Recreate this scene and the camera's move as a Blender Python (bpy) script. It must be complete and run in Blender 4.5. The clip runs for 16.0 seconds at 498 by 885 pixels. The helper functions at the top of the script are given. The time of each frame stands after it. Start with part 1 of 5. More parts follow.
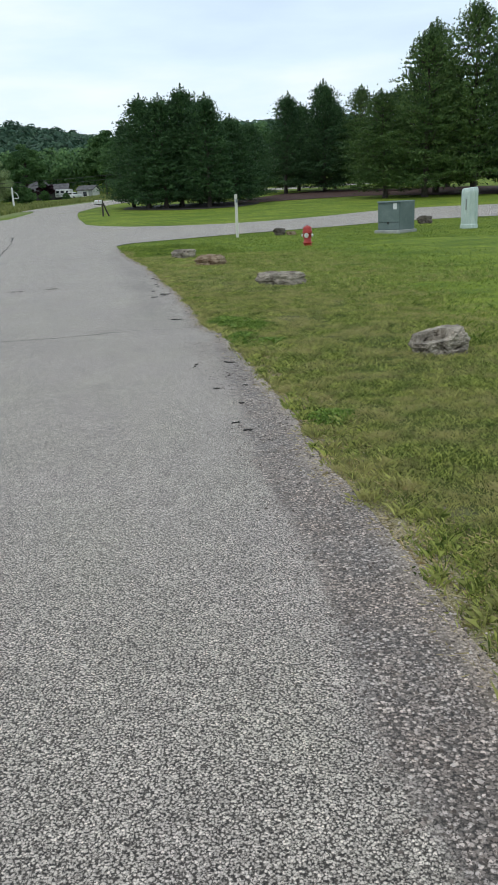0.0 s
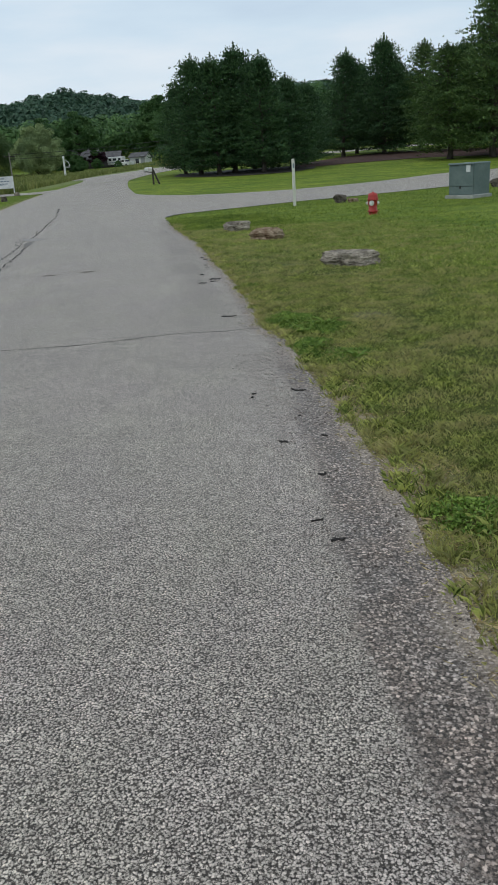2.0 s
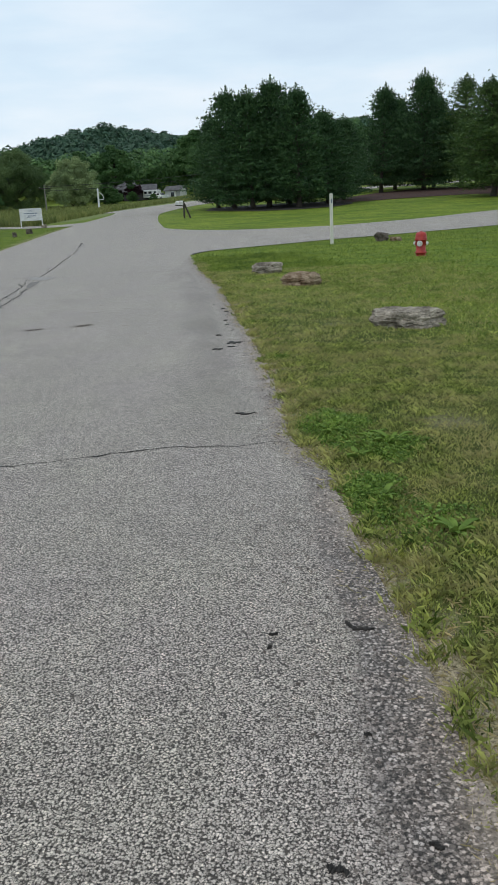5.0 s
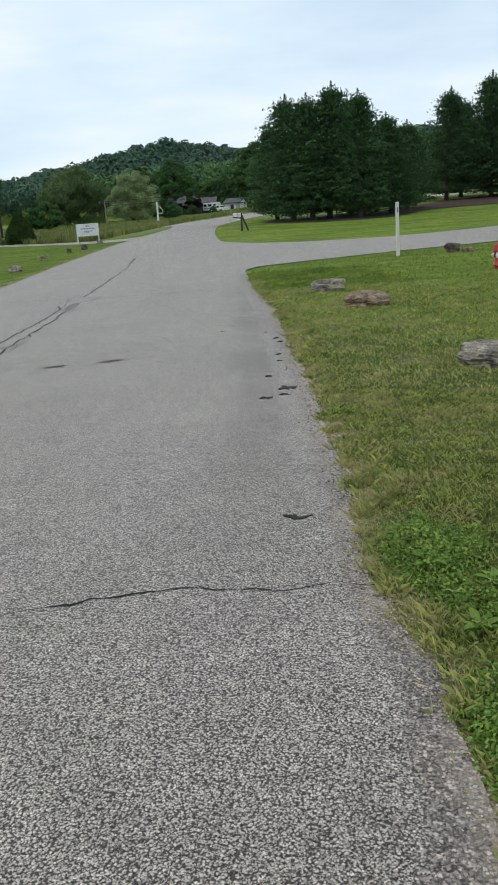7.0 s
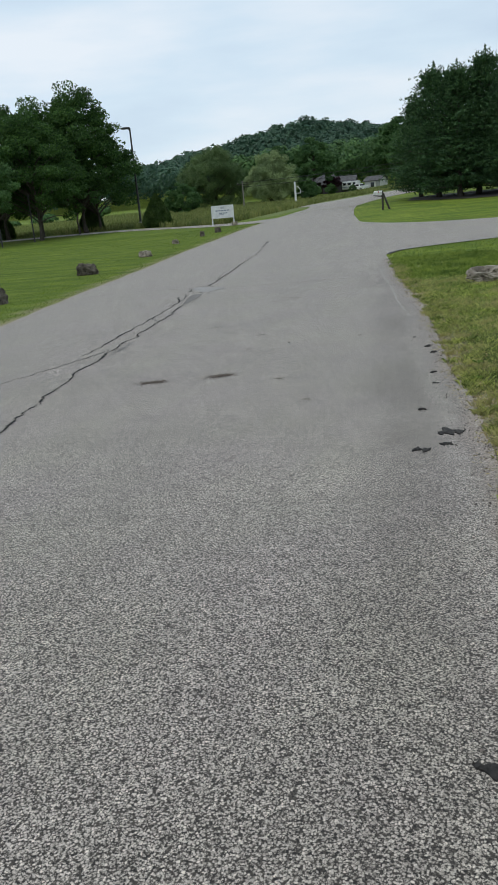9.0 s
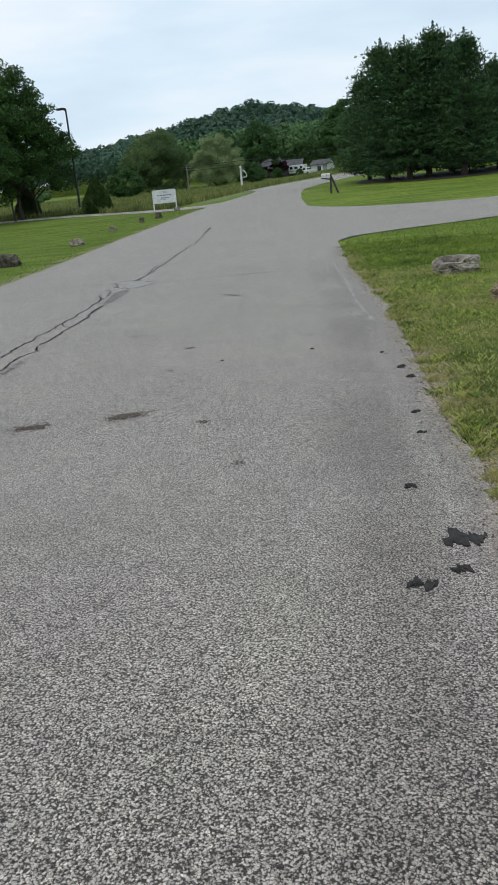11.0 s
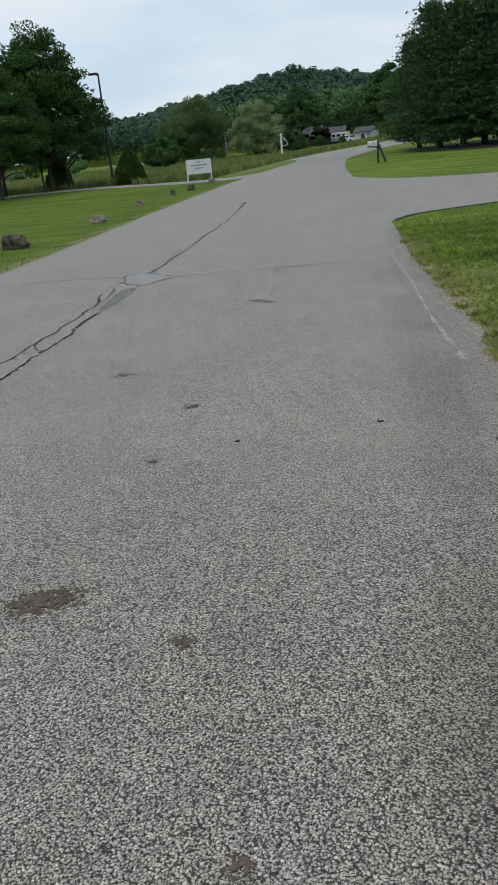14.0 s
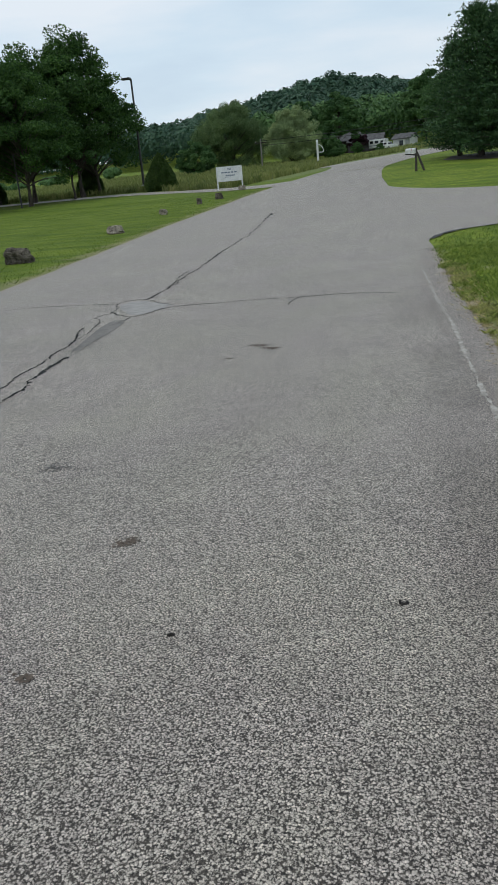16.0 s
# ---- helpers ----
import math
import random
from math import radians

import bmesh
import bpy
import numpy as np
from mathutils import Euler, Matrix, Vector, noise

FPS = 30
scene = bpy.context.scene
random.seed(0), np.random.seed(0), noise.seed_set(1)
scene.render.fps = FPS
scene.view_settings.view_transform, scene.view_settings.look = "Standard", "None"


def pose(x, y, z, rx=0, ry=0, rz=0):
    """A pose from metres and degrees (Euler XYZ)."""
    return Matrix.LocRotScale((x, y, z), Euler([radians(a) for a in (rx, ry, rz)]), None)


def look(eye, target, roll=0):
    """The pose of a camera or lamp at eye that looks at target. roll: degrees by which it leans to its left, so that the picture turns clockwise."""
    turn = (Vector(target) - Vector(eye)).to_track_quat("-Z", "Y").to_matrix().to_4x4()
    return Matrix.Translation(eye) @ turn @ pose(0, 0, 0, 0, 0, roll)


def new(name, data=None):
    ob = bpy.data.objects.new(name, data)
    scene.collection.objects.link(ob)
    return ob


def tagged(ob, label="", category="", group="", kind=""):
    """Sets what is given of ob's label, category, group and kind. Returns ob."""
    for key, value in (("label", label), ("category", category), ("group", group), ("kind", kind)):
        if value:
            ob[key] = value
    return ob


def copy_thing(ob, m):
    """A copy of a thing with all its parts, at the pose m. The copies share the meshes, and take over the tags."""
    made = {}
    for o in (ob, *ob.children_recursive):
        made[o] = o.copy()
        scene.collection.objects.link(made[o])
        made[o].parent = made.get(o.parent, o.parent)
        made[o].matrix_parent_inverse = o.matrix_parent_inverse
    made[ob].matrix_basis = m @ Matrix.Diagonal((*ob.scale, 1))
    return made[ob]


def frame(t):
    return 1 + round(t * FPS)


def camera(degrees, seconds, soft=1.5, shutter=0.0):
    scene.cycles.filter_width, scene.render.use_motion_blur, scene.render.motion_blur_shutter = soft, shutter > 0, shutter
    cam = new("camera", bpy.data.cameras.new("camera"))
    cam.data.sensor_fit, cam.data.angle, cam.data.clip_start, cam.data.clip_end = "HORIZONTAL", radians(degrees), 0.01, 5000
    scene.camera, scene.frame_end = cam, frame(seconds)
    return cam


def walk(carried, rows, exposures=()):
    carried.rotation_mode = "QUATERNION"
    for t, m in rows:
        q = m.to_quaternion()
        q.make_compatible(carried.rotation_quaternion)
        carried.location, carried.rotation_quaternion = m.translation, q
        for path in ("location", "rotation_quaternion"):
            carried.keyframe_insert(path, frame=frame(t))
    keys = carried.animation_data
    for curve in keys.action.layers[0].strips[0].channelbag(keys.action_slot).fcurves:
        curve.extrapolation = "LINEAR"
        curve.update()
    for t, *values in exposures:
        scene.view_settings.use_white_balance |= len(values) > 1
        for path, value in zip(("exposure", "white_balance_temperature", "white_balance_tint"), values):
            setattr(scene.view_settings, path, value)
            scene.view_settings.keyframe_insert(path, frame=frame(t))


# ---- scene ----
cam = camera(34.9, 16.0, soft=0.75)
PATH = [
    (0, (0.746, -0.783, 1.449), (0.764, 1.133, 0.876), -2.6),
    (0.5, (0.711, -0.169, 1.415), (0.542, 1.725, 0.797), -4.0),
    (1, (0.686, 0.264, 1.453), (0.546, 2.153, 0.811), -4.2),
    (1.5, (0.7, 0.784, 1.486), (0.552, 2.67, 0.836), -4.0),
    (2, (0.632, 1.272, 1.494), (0.513, 3.162, 0.851), -3.7),
    (2.5, (0.647, 1.786, 1.498), (0.525, 3.681, 0.87), -3.6),
    (3, (0.581, 2.341, 1.475), (0.429, 4.236, 0.855), -3.9),
    (3.5, (0.585, 2.814, 1.472), (0.47, 4.717, 0.868), -3.4),
    (3.7, (0.592, 3.013, 1.513), (0.432, 4.913, 0.908), -3.8),
    (5.8, (0.533, 4.799, 1.517), (0.313, 6.713, 0.982), -2.1),
    (6, (0.535, 5.01, 1.528), (0.226, 6.914, 1.0), -2.7),
    (6.5, (0.482, 5.535, 1.509), (0.09, 7.425, 0.985), -3.3),
    (7, (0.417, 6.02, 1.528), (0.079, 7.918, 0.998), -4.0),
    (7.5, (0.321, 6.512, 1.531), (-0.253, 8.35, 0.99), -4.3),
    (8, (0.171, 7.026, 1.539), (-0.421, 8.856, 0.99), -3.4),
    (8.5, (0.103, 7.536, 1.527), (-0.552, 9.346, 0.984), -4.0),
    (9, (0.003, 8.022, 1.537), (-0.657, 9.828, 0.987), -5.1),
    (9.2, (-0.026, 8.209, 1.553), (-0.609, 10.043, 1.006), -5.5),
    (11.3, (-0.519, 10.427, 1.472), (-1.066, 12.249, 0.854), -5.6),
    (11.5, (-0.577, 10.599, 1.477), (-1.122, 12.414, 0.836), -5.7),
    (12, (-0.656, 11.025, 1.482), (-1.146, 12.851, 0.831), -4.7),
    (12.5, (-0.745, 11.47, 1.508), (-1.337, 13.266, 0.857), -5.1),
    (13, (-0.885, 11.928, 1.534), (-1.399, 13.746, 0.878), -4.3),
    (13.5, (-0.978, 12.46, 1.539), (-1.547, 14.263, 0.887), -4.9),
    (14, (-1.143, 12.96, 1.537), (-1.779, 14.74, 0.885), -5.7),
    (14.5, (-1.216, 13.45, 1.528), (-1.847, 15.23, 0.867), -5.5),
    (15, (-1.345, 13.904, 1.555), (-2.068, 15.653, 0.91), -4.1),
    (15.5, (-1.441, 14.377, 1.576), (-2.168, 16.126, 0.932), -5.6),
    (16, (-1.414, 14.871, 1.586), (-2.127, 16.63, 0.954), -5.3),
]
walk(cam, [(t, look(eye, target, roll)) for t, eye, target, roll in PATH], [(0, 0.19), (0.5, 0.11), (1.0, -0.03), (1.5, -0.11), (2.0, -0.15), (2.5, -0.10), (3.0, -0.13), (3.5, -0.05), (6.0, 0.03), (7.5, 0.1), (8.0, 0.03), (9.0, -0.08), (11.5, 0.02), (12.0, -0.07), (12.5, -0.18), (13.0, -0.2), (14.0, -0.17), (15.0, -0.15), (16.0, -0.14)])

# ---- light ----
world = bpy.data.worlds.new("overcast_sky")
scene.world = world
world.use_nodes = True
wn, wl = world.node_tree.nodes, world.node_tree.links
wn.clear()
w_out = wn.new("ShaderNodeOutputWorld")
w_bg = wn.new("ShaderNodeBackground")
w_sky = wn.new("ShaderNodeTexSky")
w_sky.sky_type = "NISHITA"
w_sky.sun_disc = False
w_sky.sun_elevation, w_sky.sun_rotation = radians(52), radians(-60)
w_gain = wn.new("ShaderNodeVectorMath")
w_gain.operation = "SCALE"
w_gain.inputs["Scale"].default_value = 0.09
wl.new(w_sky.outputs[0], w_gain.inputs[0])
w_tc = wn.new("ShaderNodeTexCoord")
w_map = wn.new("ShaderNodeMapping")
w_map.inputs["Scale"].default_value = (1.6, 1.6, 7.0)
wl.new(w_tc.outputs["Generated"], w_map.inputs[0])
w_noise = wn.new("ShaderNodeTexNoise")
w_noise.inputs["Scale"].default_value = 1.7
w_noise.inputs["Detail"].default_value = 7
w_noise.inputs["Roughness"].default_value = 0.5
wl.new(w_map.outputs[0], w_noise.inputs["Vector"])
w_ramp = wn.new("ShaderNodeValToRGB")
w_ramp.color_ramp.elements[0].position, w_ramp.color_ramp.elements[0].color = 0.28, (0.60, 0.74, 0.90, 1)
w_ramp.color_ramp.elements[1].position, w_ramp.color_ramp.elements[1].color = 0.66, (0.90, 0.975, 1.05, 1)
e = w_ramp.color_ramp.elements.new(0.48)
e.color = (0.72, 0.87, 1.0, 1)
wl.new(w_noise.outputs["Fac"], w_ramp.inputs[0])
w_mix = wn.new("ShaderNodeMixRGB")
w_mix.inputs[0].default_value = 0.88
wl.new(w_gain.outputs[0], w_mix.inputs[1])
wl.new(w_ramp.outputs[0], w_mix.inputs[2])
wl.new(w_mix.outputs[0], w_bg.inputs["Color"])
w_bg.inputs["Strength"].default_value = 1.0
wl.new(w_bg.outputs[0], w_out.inputs[0])

sun = new("sun", bpy.data.lights.new("sun", "SUN"))
sun.data.energy, sun.data.angle, sun.data.color = 0.8, radians(25), (1.0, 0.96, 0.9)
sun.matrix_world = look((0, 0, 50), (22, 20, 0))


# ---- materials ----
def material(name):
    m = bpy.data.materials.new(name)
    m.use_nodes = True
    return m, m.node_tree.nodes, m.node_tree.links, m.node_tree.nodes["Principled BSDF"]


def ramp(nodes, links, source, stops):
    r = nodes.new("ShaderNodeValToRGB")
    els = r.color_ramp.elements
    for n, (p, c) in enumerate(stops):
        el = els[n] if n < 2 else els.new(p)
        el.position = p
        el.color = (*c, 1)
    links.new(source, r.inputs[0])
    return r.outputs[0]


def noise_tex(nodes, links, scale, detail=4, rough=0.55, coord="Object", stretch=None):
    tc = nodes.new("ShaderNodeTexCoord")
    source = tc.outputs[coord]
    if stretch:
        mp = nodes.new("ShaderNodeMapping")
        mp.inputs["Scale"].default_value = stretch
        links.new(source, mp.inputs[0])
        source = mp.outputs[0]
    t = nodes.new("ShaderNodeTexNoise")
    t.inputs["Scale"].default_value, t.inputs["Detail"].default_value, t.inputs["Roughness"].default_value = scale, detail, rough
    links.new(source, t.inputs["Vector"])
    return t.outputs["Fac"]


def blend(nodes, links, a, b, fac, kind="MIX"):
    m = nodes.new("ShaderNodeMixRGB")
    m.blend_type = kind
    for sock, v in zip(m.inputs, (fac, a, b)):
        if isinstance(v, (int, float)):
            sock.default_value = v
        elif isinstance(v, tuple):
            sock.default_value = (*v, 1)
        else:
            links.new(v, sock)
    return m.outputs[0]


def bump(nodes, links, bsdf, height, strength=0.4, distance=0.01):
    b = nodes.new("ShaderNodeBump")
    b.inputs["Strength"].default_value, b.inputs["Distance"].default_value = strength, distance
    links.new(height, b.inputs["Height"])
    links.new(b.outputs[0], bsdf.inputs["Normal"])


def plain(name, low, high, scale=6.0, rough=0.7, metal=0.0, strength=0.25, distance=0.004, fine=60.0, stretch=None):
    """A surface that varies at two scales between two colours."""
    m, n, l, p = material(name)
    big = noise_tex(n, l, scale, 5, 0.6, stretch=stretch)
    small = noise_tex(n, l, fine, 3, 0.6, stretch=stretch)
    col = ramp(n, l, big, [(0.3, low), (0.7, high)])
    dim = ramp(n, l, small, [(0.3, (0.78, 0.78, 0.78)), (0.7, (1.1, 1.1, 1.1))])
    l.new(blend(n, l, col, dim, 1.0, "MULTIPLY"), p.inputs["Base Color"])
    p.inputs["Roughness"].default_value, p.inputs["Metallic"].default_value = rough, metal
    bump(n, l, p, small, strength, distance)
    return m


def attribute(nodes, name):
    a = nodes.new("ShaderNodeAttribute")
    a.attribute_name = name
    return a.outputs["Fac"]


def road_material():
    """Chip seal: pale angular chips set in dark binder, with wheel-worn, stained and tinted drifts."""
    m, n, l, p = material("chip_seal")
    tc = n.new("ShaderNodeTexCoord")
    wob = n.new("ShaderNodeTexNoise")
    wob.inputs["Scale"].default_value = 95
    wob.inputs["Detail"].default_value = 3
    l.new(tc.outputs["Object"], wob.inputs["Vector"])
    mixv = n.new("ShaderNodeMixRGB")
    mixv.inputs[0].default_value = 0.013
    l.new(tc.outputs["Object"], mixv.inputs[1])
    l.new(wob.outputs["Color"], mixv.inputs[2])

    def chips_of(scale, tones, edge):
        cell = n.new("ShaderNodeTexVoronoi")
        cell.inputs["Scale"].default_value = scale
        l.new(mixv.outputs[0], cell.inputs["Vector"])
        sep = n.new("ShaderNodeSeparateColor")
        l.new(cell.outputs["Color"], sep.inputs[0])
        tone = ramp(n, l, sep.outputs[0], tones)
        round_off = ramp(n, l, cell.outputs["Distance"], edge)
        return blend(n, l, tone, round_off, 1.0, "MULTIPLY"), cell.outputs["Distance"]

    chips, dome = chips_of(128, [(0.0, (0.31, 0.280, 0.252)), (1.0, (0.82, 0.755, 0.688)), (0.25, (0.50, 0.456, 0.414)), (0.75, (0.63, 0.577, 0.524))], [(0.36, (1, 1, 1)), (0.70, (0.10, 0.091, 0.085))])
    pits = ramp(n, l, noise_tex(n, l, 138, 3, 0.62), [(0.39, (0.07, 0.063, 0.058)), (0.47, (1, 1, 1))])
    col = blend(n, l, chips, pits, 1.0, "MULTIPLY")
    clump = ramp(n, l, noise_tex(n, l, 34, 3, 0.6), [(0.32, (0.86, 0.857, 0.853)), (0.66, (1.08, 1.08, 1.08))])
    stain = ramp(n, l, noise_tex(n, l, 0.55, 6, 0.62), [(0.3, (0.88, 0.875, 0.87)), (0.7, (1.07, 1.07, 1.06))])
    blotch = ramp(n, l, noise_tex(n, l, 4.0, 5, 0.65), [(0.3, (0.88, 0.875, 0.87)), (0.7, (1.07, 1.07, 1.06))])
    tint = ramp(n, l, noise_tex(n, l, 1.3, 4, 0.55, stretch=(1.0, 0.5, 1.0)), [(0.35, (1.045, 0.99, 0.985)), (0.65, (1.045, 1.02, 0.95))])
    mottle = ramp(n, l, noise_tex(n, l, 13, 4, 0.65), [(0.32, (0.88, 0.876, 0.872)), (0.66, (1.07, 1.07, 1.065))])
    for layer in (clump, mottle, stain, blotch, tint):
        col = blend(n, l, col, layer, 1.0, "MULTIPLY")
    loose, _ = chips_of(84, [(0.0, (0.08, 0.066, 0.057)), (1.0, (0.72, 0.625, 0.560)), (0.4, (0.22, 0.186, 0.165)), (0.75, (0.41, 0.352, 0.315))], [(0.42, (1, 1, 1)), (0.74, (0.10, 0.085, 0.075))])
    gaps = ramp(n, l, noise_tex(n, l, 80, 3, 0.65), [(0.41, (0.08, 0.064, 0.054)), (0.49, (1, 1, 1))])
    rust = ramp(n, l, noise_tex(n, l, 2.4, 4, 0.6), [(0.35, (0.92, 0.93, 0.95)), (0.65, (1.10, 1.0, 0.92))])
    loose = blend(n, l, blend(n, l, loose, gaps, 1.0, "MULTIPLY"), rust, 1.0, "MULTIPLY")
    col = blend(n, l, col, loose, attribute(n, "shoulder"))
    col = blend(n, l, col, blend(n, l, col, (0.56, 0.535, 0.52), 1.0, "MULTIPLY"), attribute(n, "worn"))
    dirt = ramp(n, l, noise_tex(n, l, 85, 4, 0.7), [(0.33, (0.14, 0.105, 0.075)), (0.62, (0.58, 0.47, 0.36))])
    col = blend(n, l, col, dirt, attribute(n, "soil"))
    l.new(col, p.inputs["Base Color"])
    p.inputs["Roughness"].default_value = 0.8
    p.inputs["Specular IOR Level"].default_value = 0.4
    p.inputs["Sheen Weight"].default_value = 0.25
    p.inputs["Sheen Roughness"].default_value = 0.45
    p.inputs["Sheen Tint"].default_value = (1.0, 0.93, 0.84, 1)
    bump(n, l, p, col, 0.55, 0.006)
    return m


def lawn_material():
    m, n, l, p = material("lawn")
    big = noise_tex(n, l, 0.35, 5, 0.6)
    mid = noise_tex(n, l, 3.0, 5, 0.65)
    fine = noise_tex(n, l, 34, 5, 0.75)
    tuft = ramp(n, l, noise_tex(n, l, 11, 4, 0.65), [(0.34, (0.62, 0.66, 0.62)), (0.66, (1.30, 1.25, 1.2))])
    a = ramp(n, l, big, [(0.32, (0.088, 0.158, 0.018)), (0.68, (0.165, 0.235, 0.038))])
    b = ramp(n, l, mid, [(0.3, (0.70, 0.78, 0.7)), (0.7, (1.35, 1.18, 1.1))])
    c = ramp(n, l, fine, [(0.32, (0.30, 0.34, 0.30)), (0.68, (1.75, 1.62, 1.5))])
    col = blend(n, l, blend(n, l, a, b, 1.0, "MULTIPLY"), c, 1.0, "MULTIPLY")
    mown = ramp(n, l, noise_tex(n, l, 1.0, 4, 0.6, stretch=(0.22, 1.5, 1.0)), [(0.36, (0.74, 0.77, 0.76)), (0.62, (1.22, 1.17, 1.12))])
    col = blend(n, l, blend(n, l, col, tuft, 1.0, "MULTIPLY"), mown, 1.0, "MULTIPLY")
    # Darker ground under the near blades, for contrast between them.
    undergrass = ramp(n, l, fine, [(0.34, (0.018, 0.021, 0.007)), (0.66, (0.085, 0.088, 0.030))])
    col = blend(n, l, col, undergrass, attribute(n, "undergrass"))
    lush = ramp(n, l, noise_tex(n, l, 1.0, 5, 0.65, stretch=(0.4, 1.4, 1.0)), [(0.34, (0.062, 0.110, 0.009)), (0.66, (0.152, 0.206, 0.025))])
    col = blend(n, l, col, blend(n, l, lush, c, 0.5, "MULTIPLY"), attribute(n, "lush"))
    soil = ramp(n, l, noise_tex(n, l, 90, 5, 0.75), [(0.34, (0.09, 0.072, 0.045)), (0.62, (0.50, 0.42, 0.28))])
    col = blend(n, l, col, soil, attribute(n, "bare"))
    meadow = ramp(n, l, noise_tex(n, l, 0.8, 5, 0.7), [(0.3, (0.10, 0.14, 0.04)), (0.7, (0.20, 0.225, 0.085))])
    col = blend(n, l, col, meadow, attribute(n, "meadow"))
    l.new(col, p.inputs["Base Color"])
    p.inputs["Roughness"].default_value = 0.9
    p.inputs["Specular IOR Level"].default_value = 0.15
    bump(n, l, p, fine, 0.6, 0.03)
    return m


def leaf_material(name, low, high, patch=0.5, through_light=0.3, dry=None, dry_patch=1.6):
    """Leaves that differ one by one and in drifts across the crown or lawn. The drifts' contrast also paints lit clumps
    and shaded gaps into the colour.
    """
    m, n, l, p = material(name)
    geo = n.new("ShaderNodeNewGeometry")
    one = ramp(n, l, geo.outputs["Random Per Island"], [(0.0, low), (1.0, high)])
    drift = ramp(n, l, noise_tex(n, l, patch, 5, 0.65), [(0.32, (0.55, 0.62, 0.58)), (0.68, (1.42, 1.32, 1.2))])
    col = blend(n, l, one, drift, 1.0, "MULTIPLY")
    if dry:
        where = ramp(n, l, noise_tex(n, l, dry_patch, 7, 0.75), [(0.44, (0, 0, 0)), (0.64, (0.85, 0.85, 0.85))])
        col = blend(n, l, col, dry, where)
    l.new(col, p.inputs["Base Color"])
    p.inputs["Roughness"].default_value = 0.65
    p.inputs["Specular IOR Level"].default_value = 0.25
    if through_light:
        t = n.new("ShaderNodeBsdfTranslucent")
        l.new(col, t.inputs["Color"])
        mix = n.new("ShaderNodeMixShader")
        mix.inputs[0].default_value = through_light
        l.new(p.outputs[0], mix.inputs[1])
        l.new(t.outputs[0], mix.inputs[2])
        l.new(mix.outputs[0], n["Material Output"].inputs["Surface"])
    return m


def rock_material(name, low, high):
    """Weathered stone: mottled in two scales, with dark breaks and pits."""
    m, n, l, p = material(name)
    col = ramp(n, l, noise_tex(n, l, 5, 6, 0.7), [(0.36, low), (0.64, high)])
    grain = ramp(n, l, noise_tex(n, l, 48, 4, 0.7), [(0.33, (0.55, 0.53, 0.5)), (0.62, (1.12, 1.12, 1.1))])
    col = blend(n, l, col, grain, 1.0, "MULTIPLY")
    streak = noise_tex(n, l, 7, 5, 0.65, stretch=(1.0, 1.0, 2.6))
    breaks = ramp(n, l, streak, [(0.34, (0.12, 0.10, 0.085)), (0.42, (1, 1, 1))])
    l.new(blend(n, l, col, breaks, 1.0, "MULTIPLY"), p.inputs["Base Color"])
    p.inputs["Roughness"].default_value = 0.92
    p.inputs["Specular IOR Level"].default_value = 0.2
    bump(n, l, p, streak, 0.8, 0.025)
    return m


def stone_chip_material():
    """Loose crushed stone: each piece has its own grey or brown."""
    m, n, l, p = material("loose_gravel")
    geo = n.new("ShaderNodeNewGeometry")
    one = ramp(n, l, geo.outputs["Random Per Island"], [(0.0, (0.07, 0.055, 0.046)), (1.0, (0.58, 0.51, 0.455)), (0.4, (0.20, 0.163, 0.139)), (0.75, (0.36, 0.30, 0.262))])
    grain = ramp(n, l, noise_tex(n, l, 300, 3, 0.6), [(0.3, (0.75, 0.75, 0.75)), (0.7, (1.12, 1.12, 1.12))])
    l.new(blend(n, l, one, grain, 1.0, "MULTIPLY"), p.inputs["Base Color"])
    p.inputs["Roughness"].default_value = 0.88
    return m


M_ROAD = road_material()
M_LAWN = lawn_material()
M_BLADE = leaf_material("grass_blades", (0.035, 0.070, 0.009), (0.50, 0.55, 0.160), 5.0, 0.3, dry=(0.47, 0.40, 0.18))
M_TURF = leaf_material("far_lawn_blades", (0.085, 0.150, 0.018), (0.27, 0.335, 0.075), 1.2, 0.3)
M_LUSH = leaf_material("lush_lawn_blades", (0.082, 0.140, 0.012), (0.172, 0.234, 0.030), 0.5, 0.3)
M_FIELD = leaf_material("meadow_grass", (0.125, 0.168, 0.045), (0.27, 0.285, 0.11), 0.4, 0.3)
M_STRAW = leaf_material("dry_straw", (0.25, 0.20, 0.10), (0.62, 0.52, 0.30), 2.0, 0.2)
M_CLOVER = leaf_material("clover", (0.06, 0.13, 0.016), (0.25, 0.36, 0.075), 6.0, 0.25)
M_PINE = leaf_material("pine_needles", (0.021, 0.059, 0.026), (0.075, 0.146, 0.056), 0.5, 0.12)
M_PINE_LIGHT = leaf_material("pale_pine_needles", (0.037, 0.083, 0.027), (0.122, 0.195, 0.060), 0.5, 0.15)
M_MAPLE = leaf_material("maple_leaves", (0.020, 0.059, 0.016), (0.077, 0.158, 0.036), 0.35, 0.25)
M_WILLOW = leaf_material("willow_leaves", (0.165, 0.235, 0.11), (0.33, 0.41, 0.20), 0.25, 0.25)
M_WILLOW_DARK = leaf_material("dark_willow_leaves", (0.062, 0.118, 0.045), (0.165, 0.235, 0.095), 0.25, 0.25)
M_WOODS = leaf_material("woods_leaves", (0.043, 0.107, 0.037), (0.115, 0.210, 0.073), 0.14, 0.2)
# The bluish cast is distance haze mixed into the leaf colour.
M_HAZY_WOODS = leaf_material("hazy_hill_leaves", (0.040, 0.092, 0.064), (0.068, 0.128, 0.080), 0.10, 0.2)
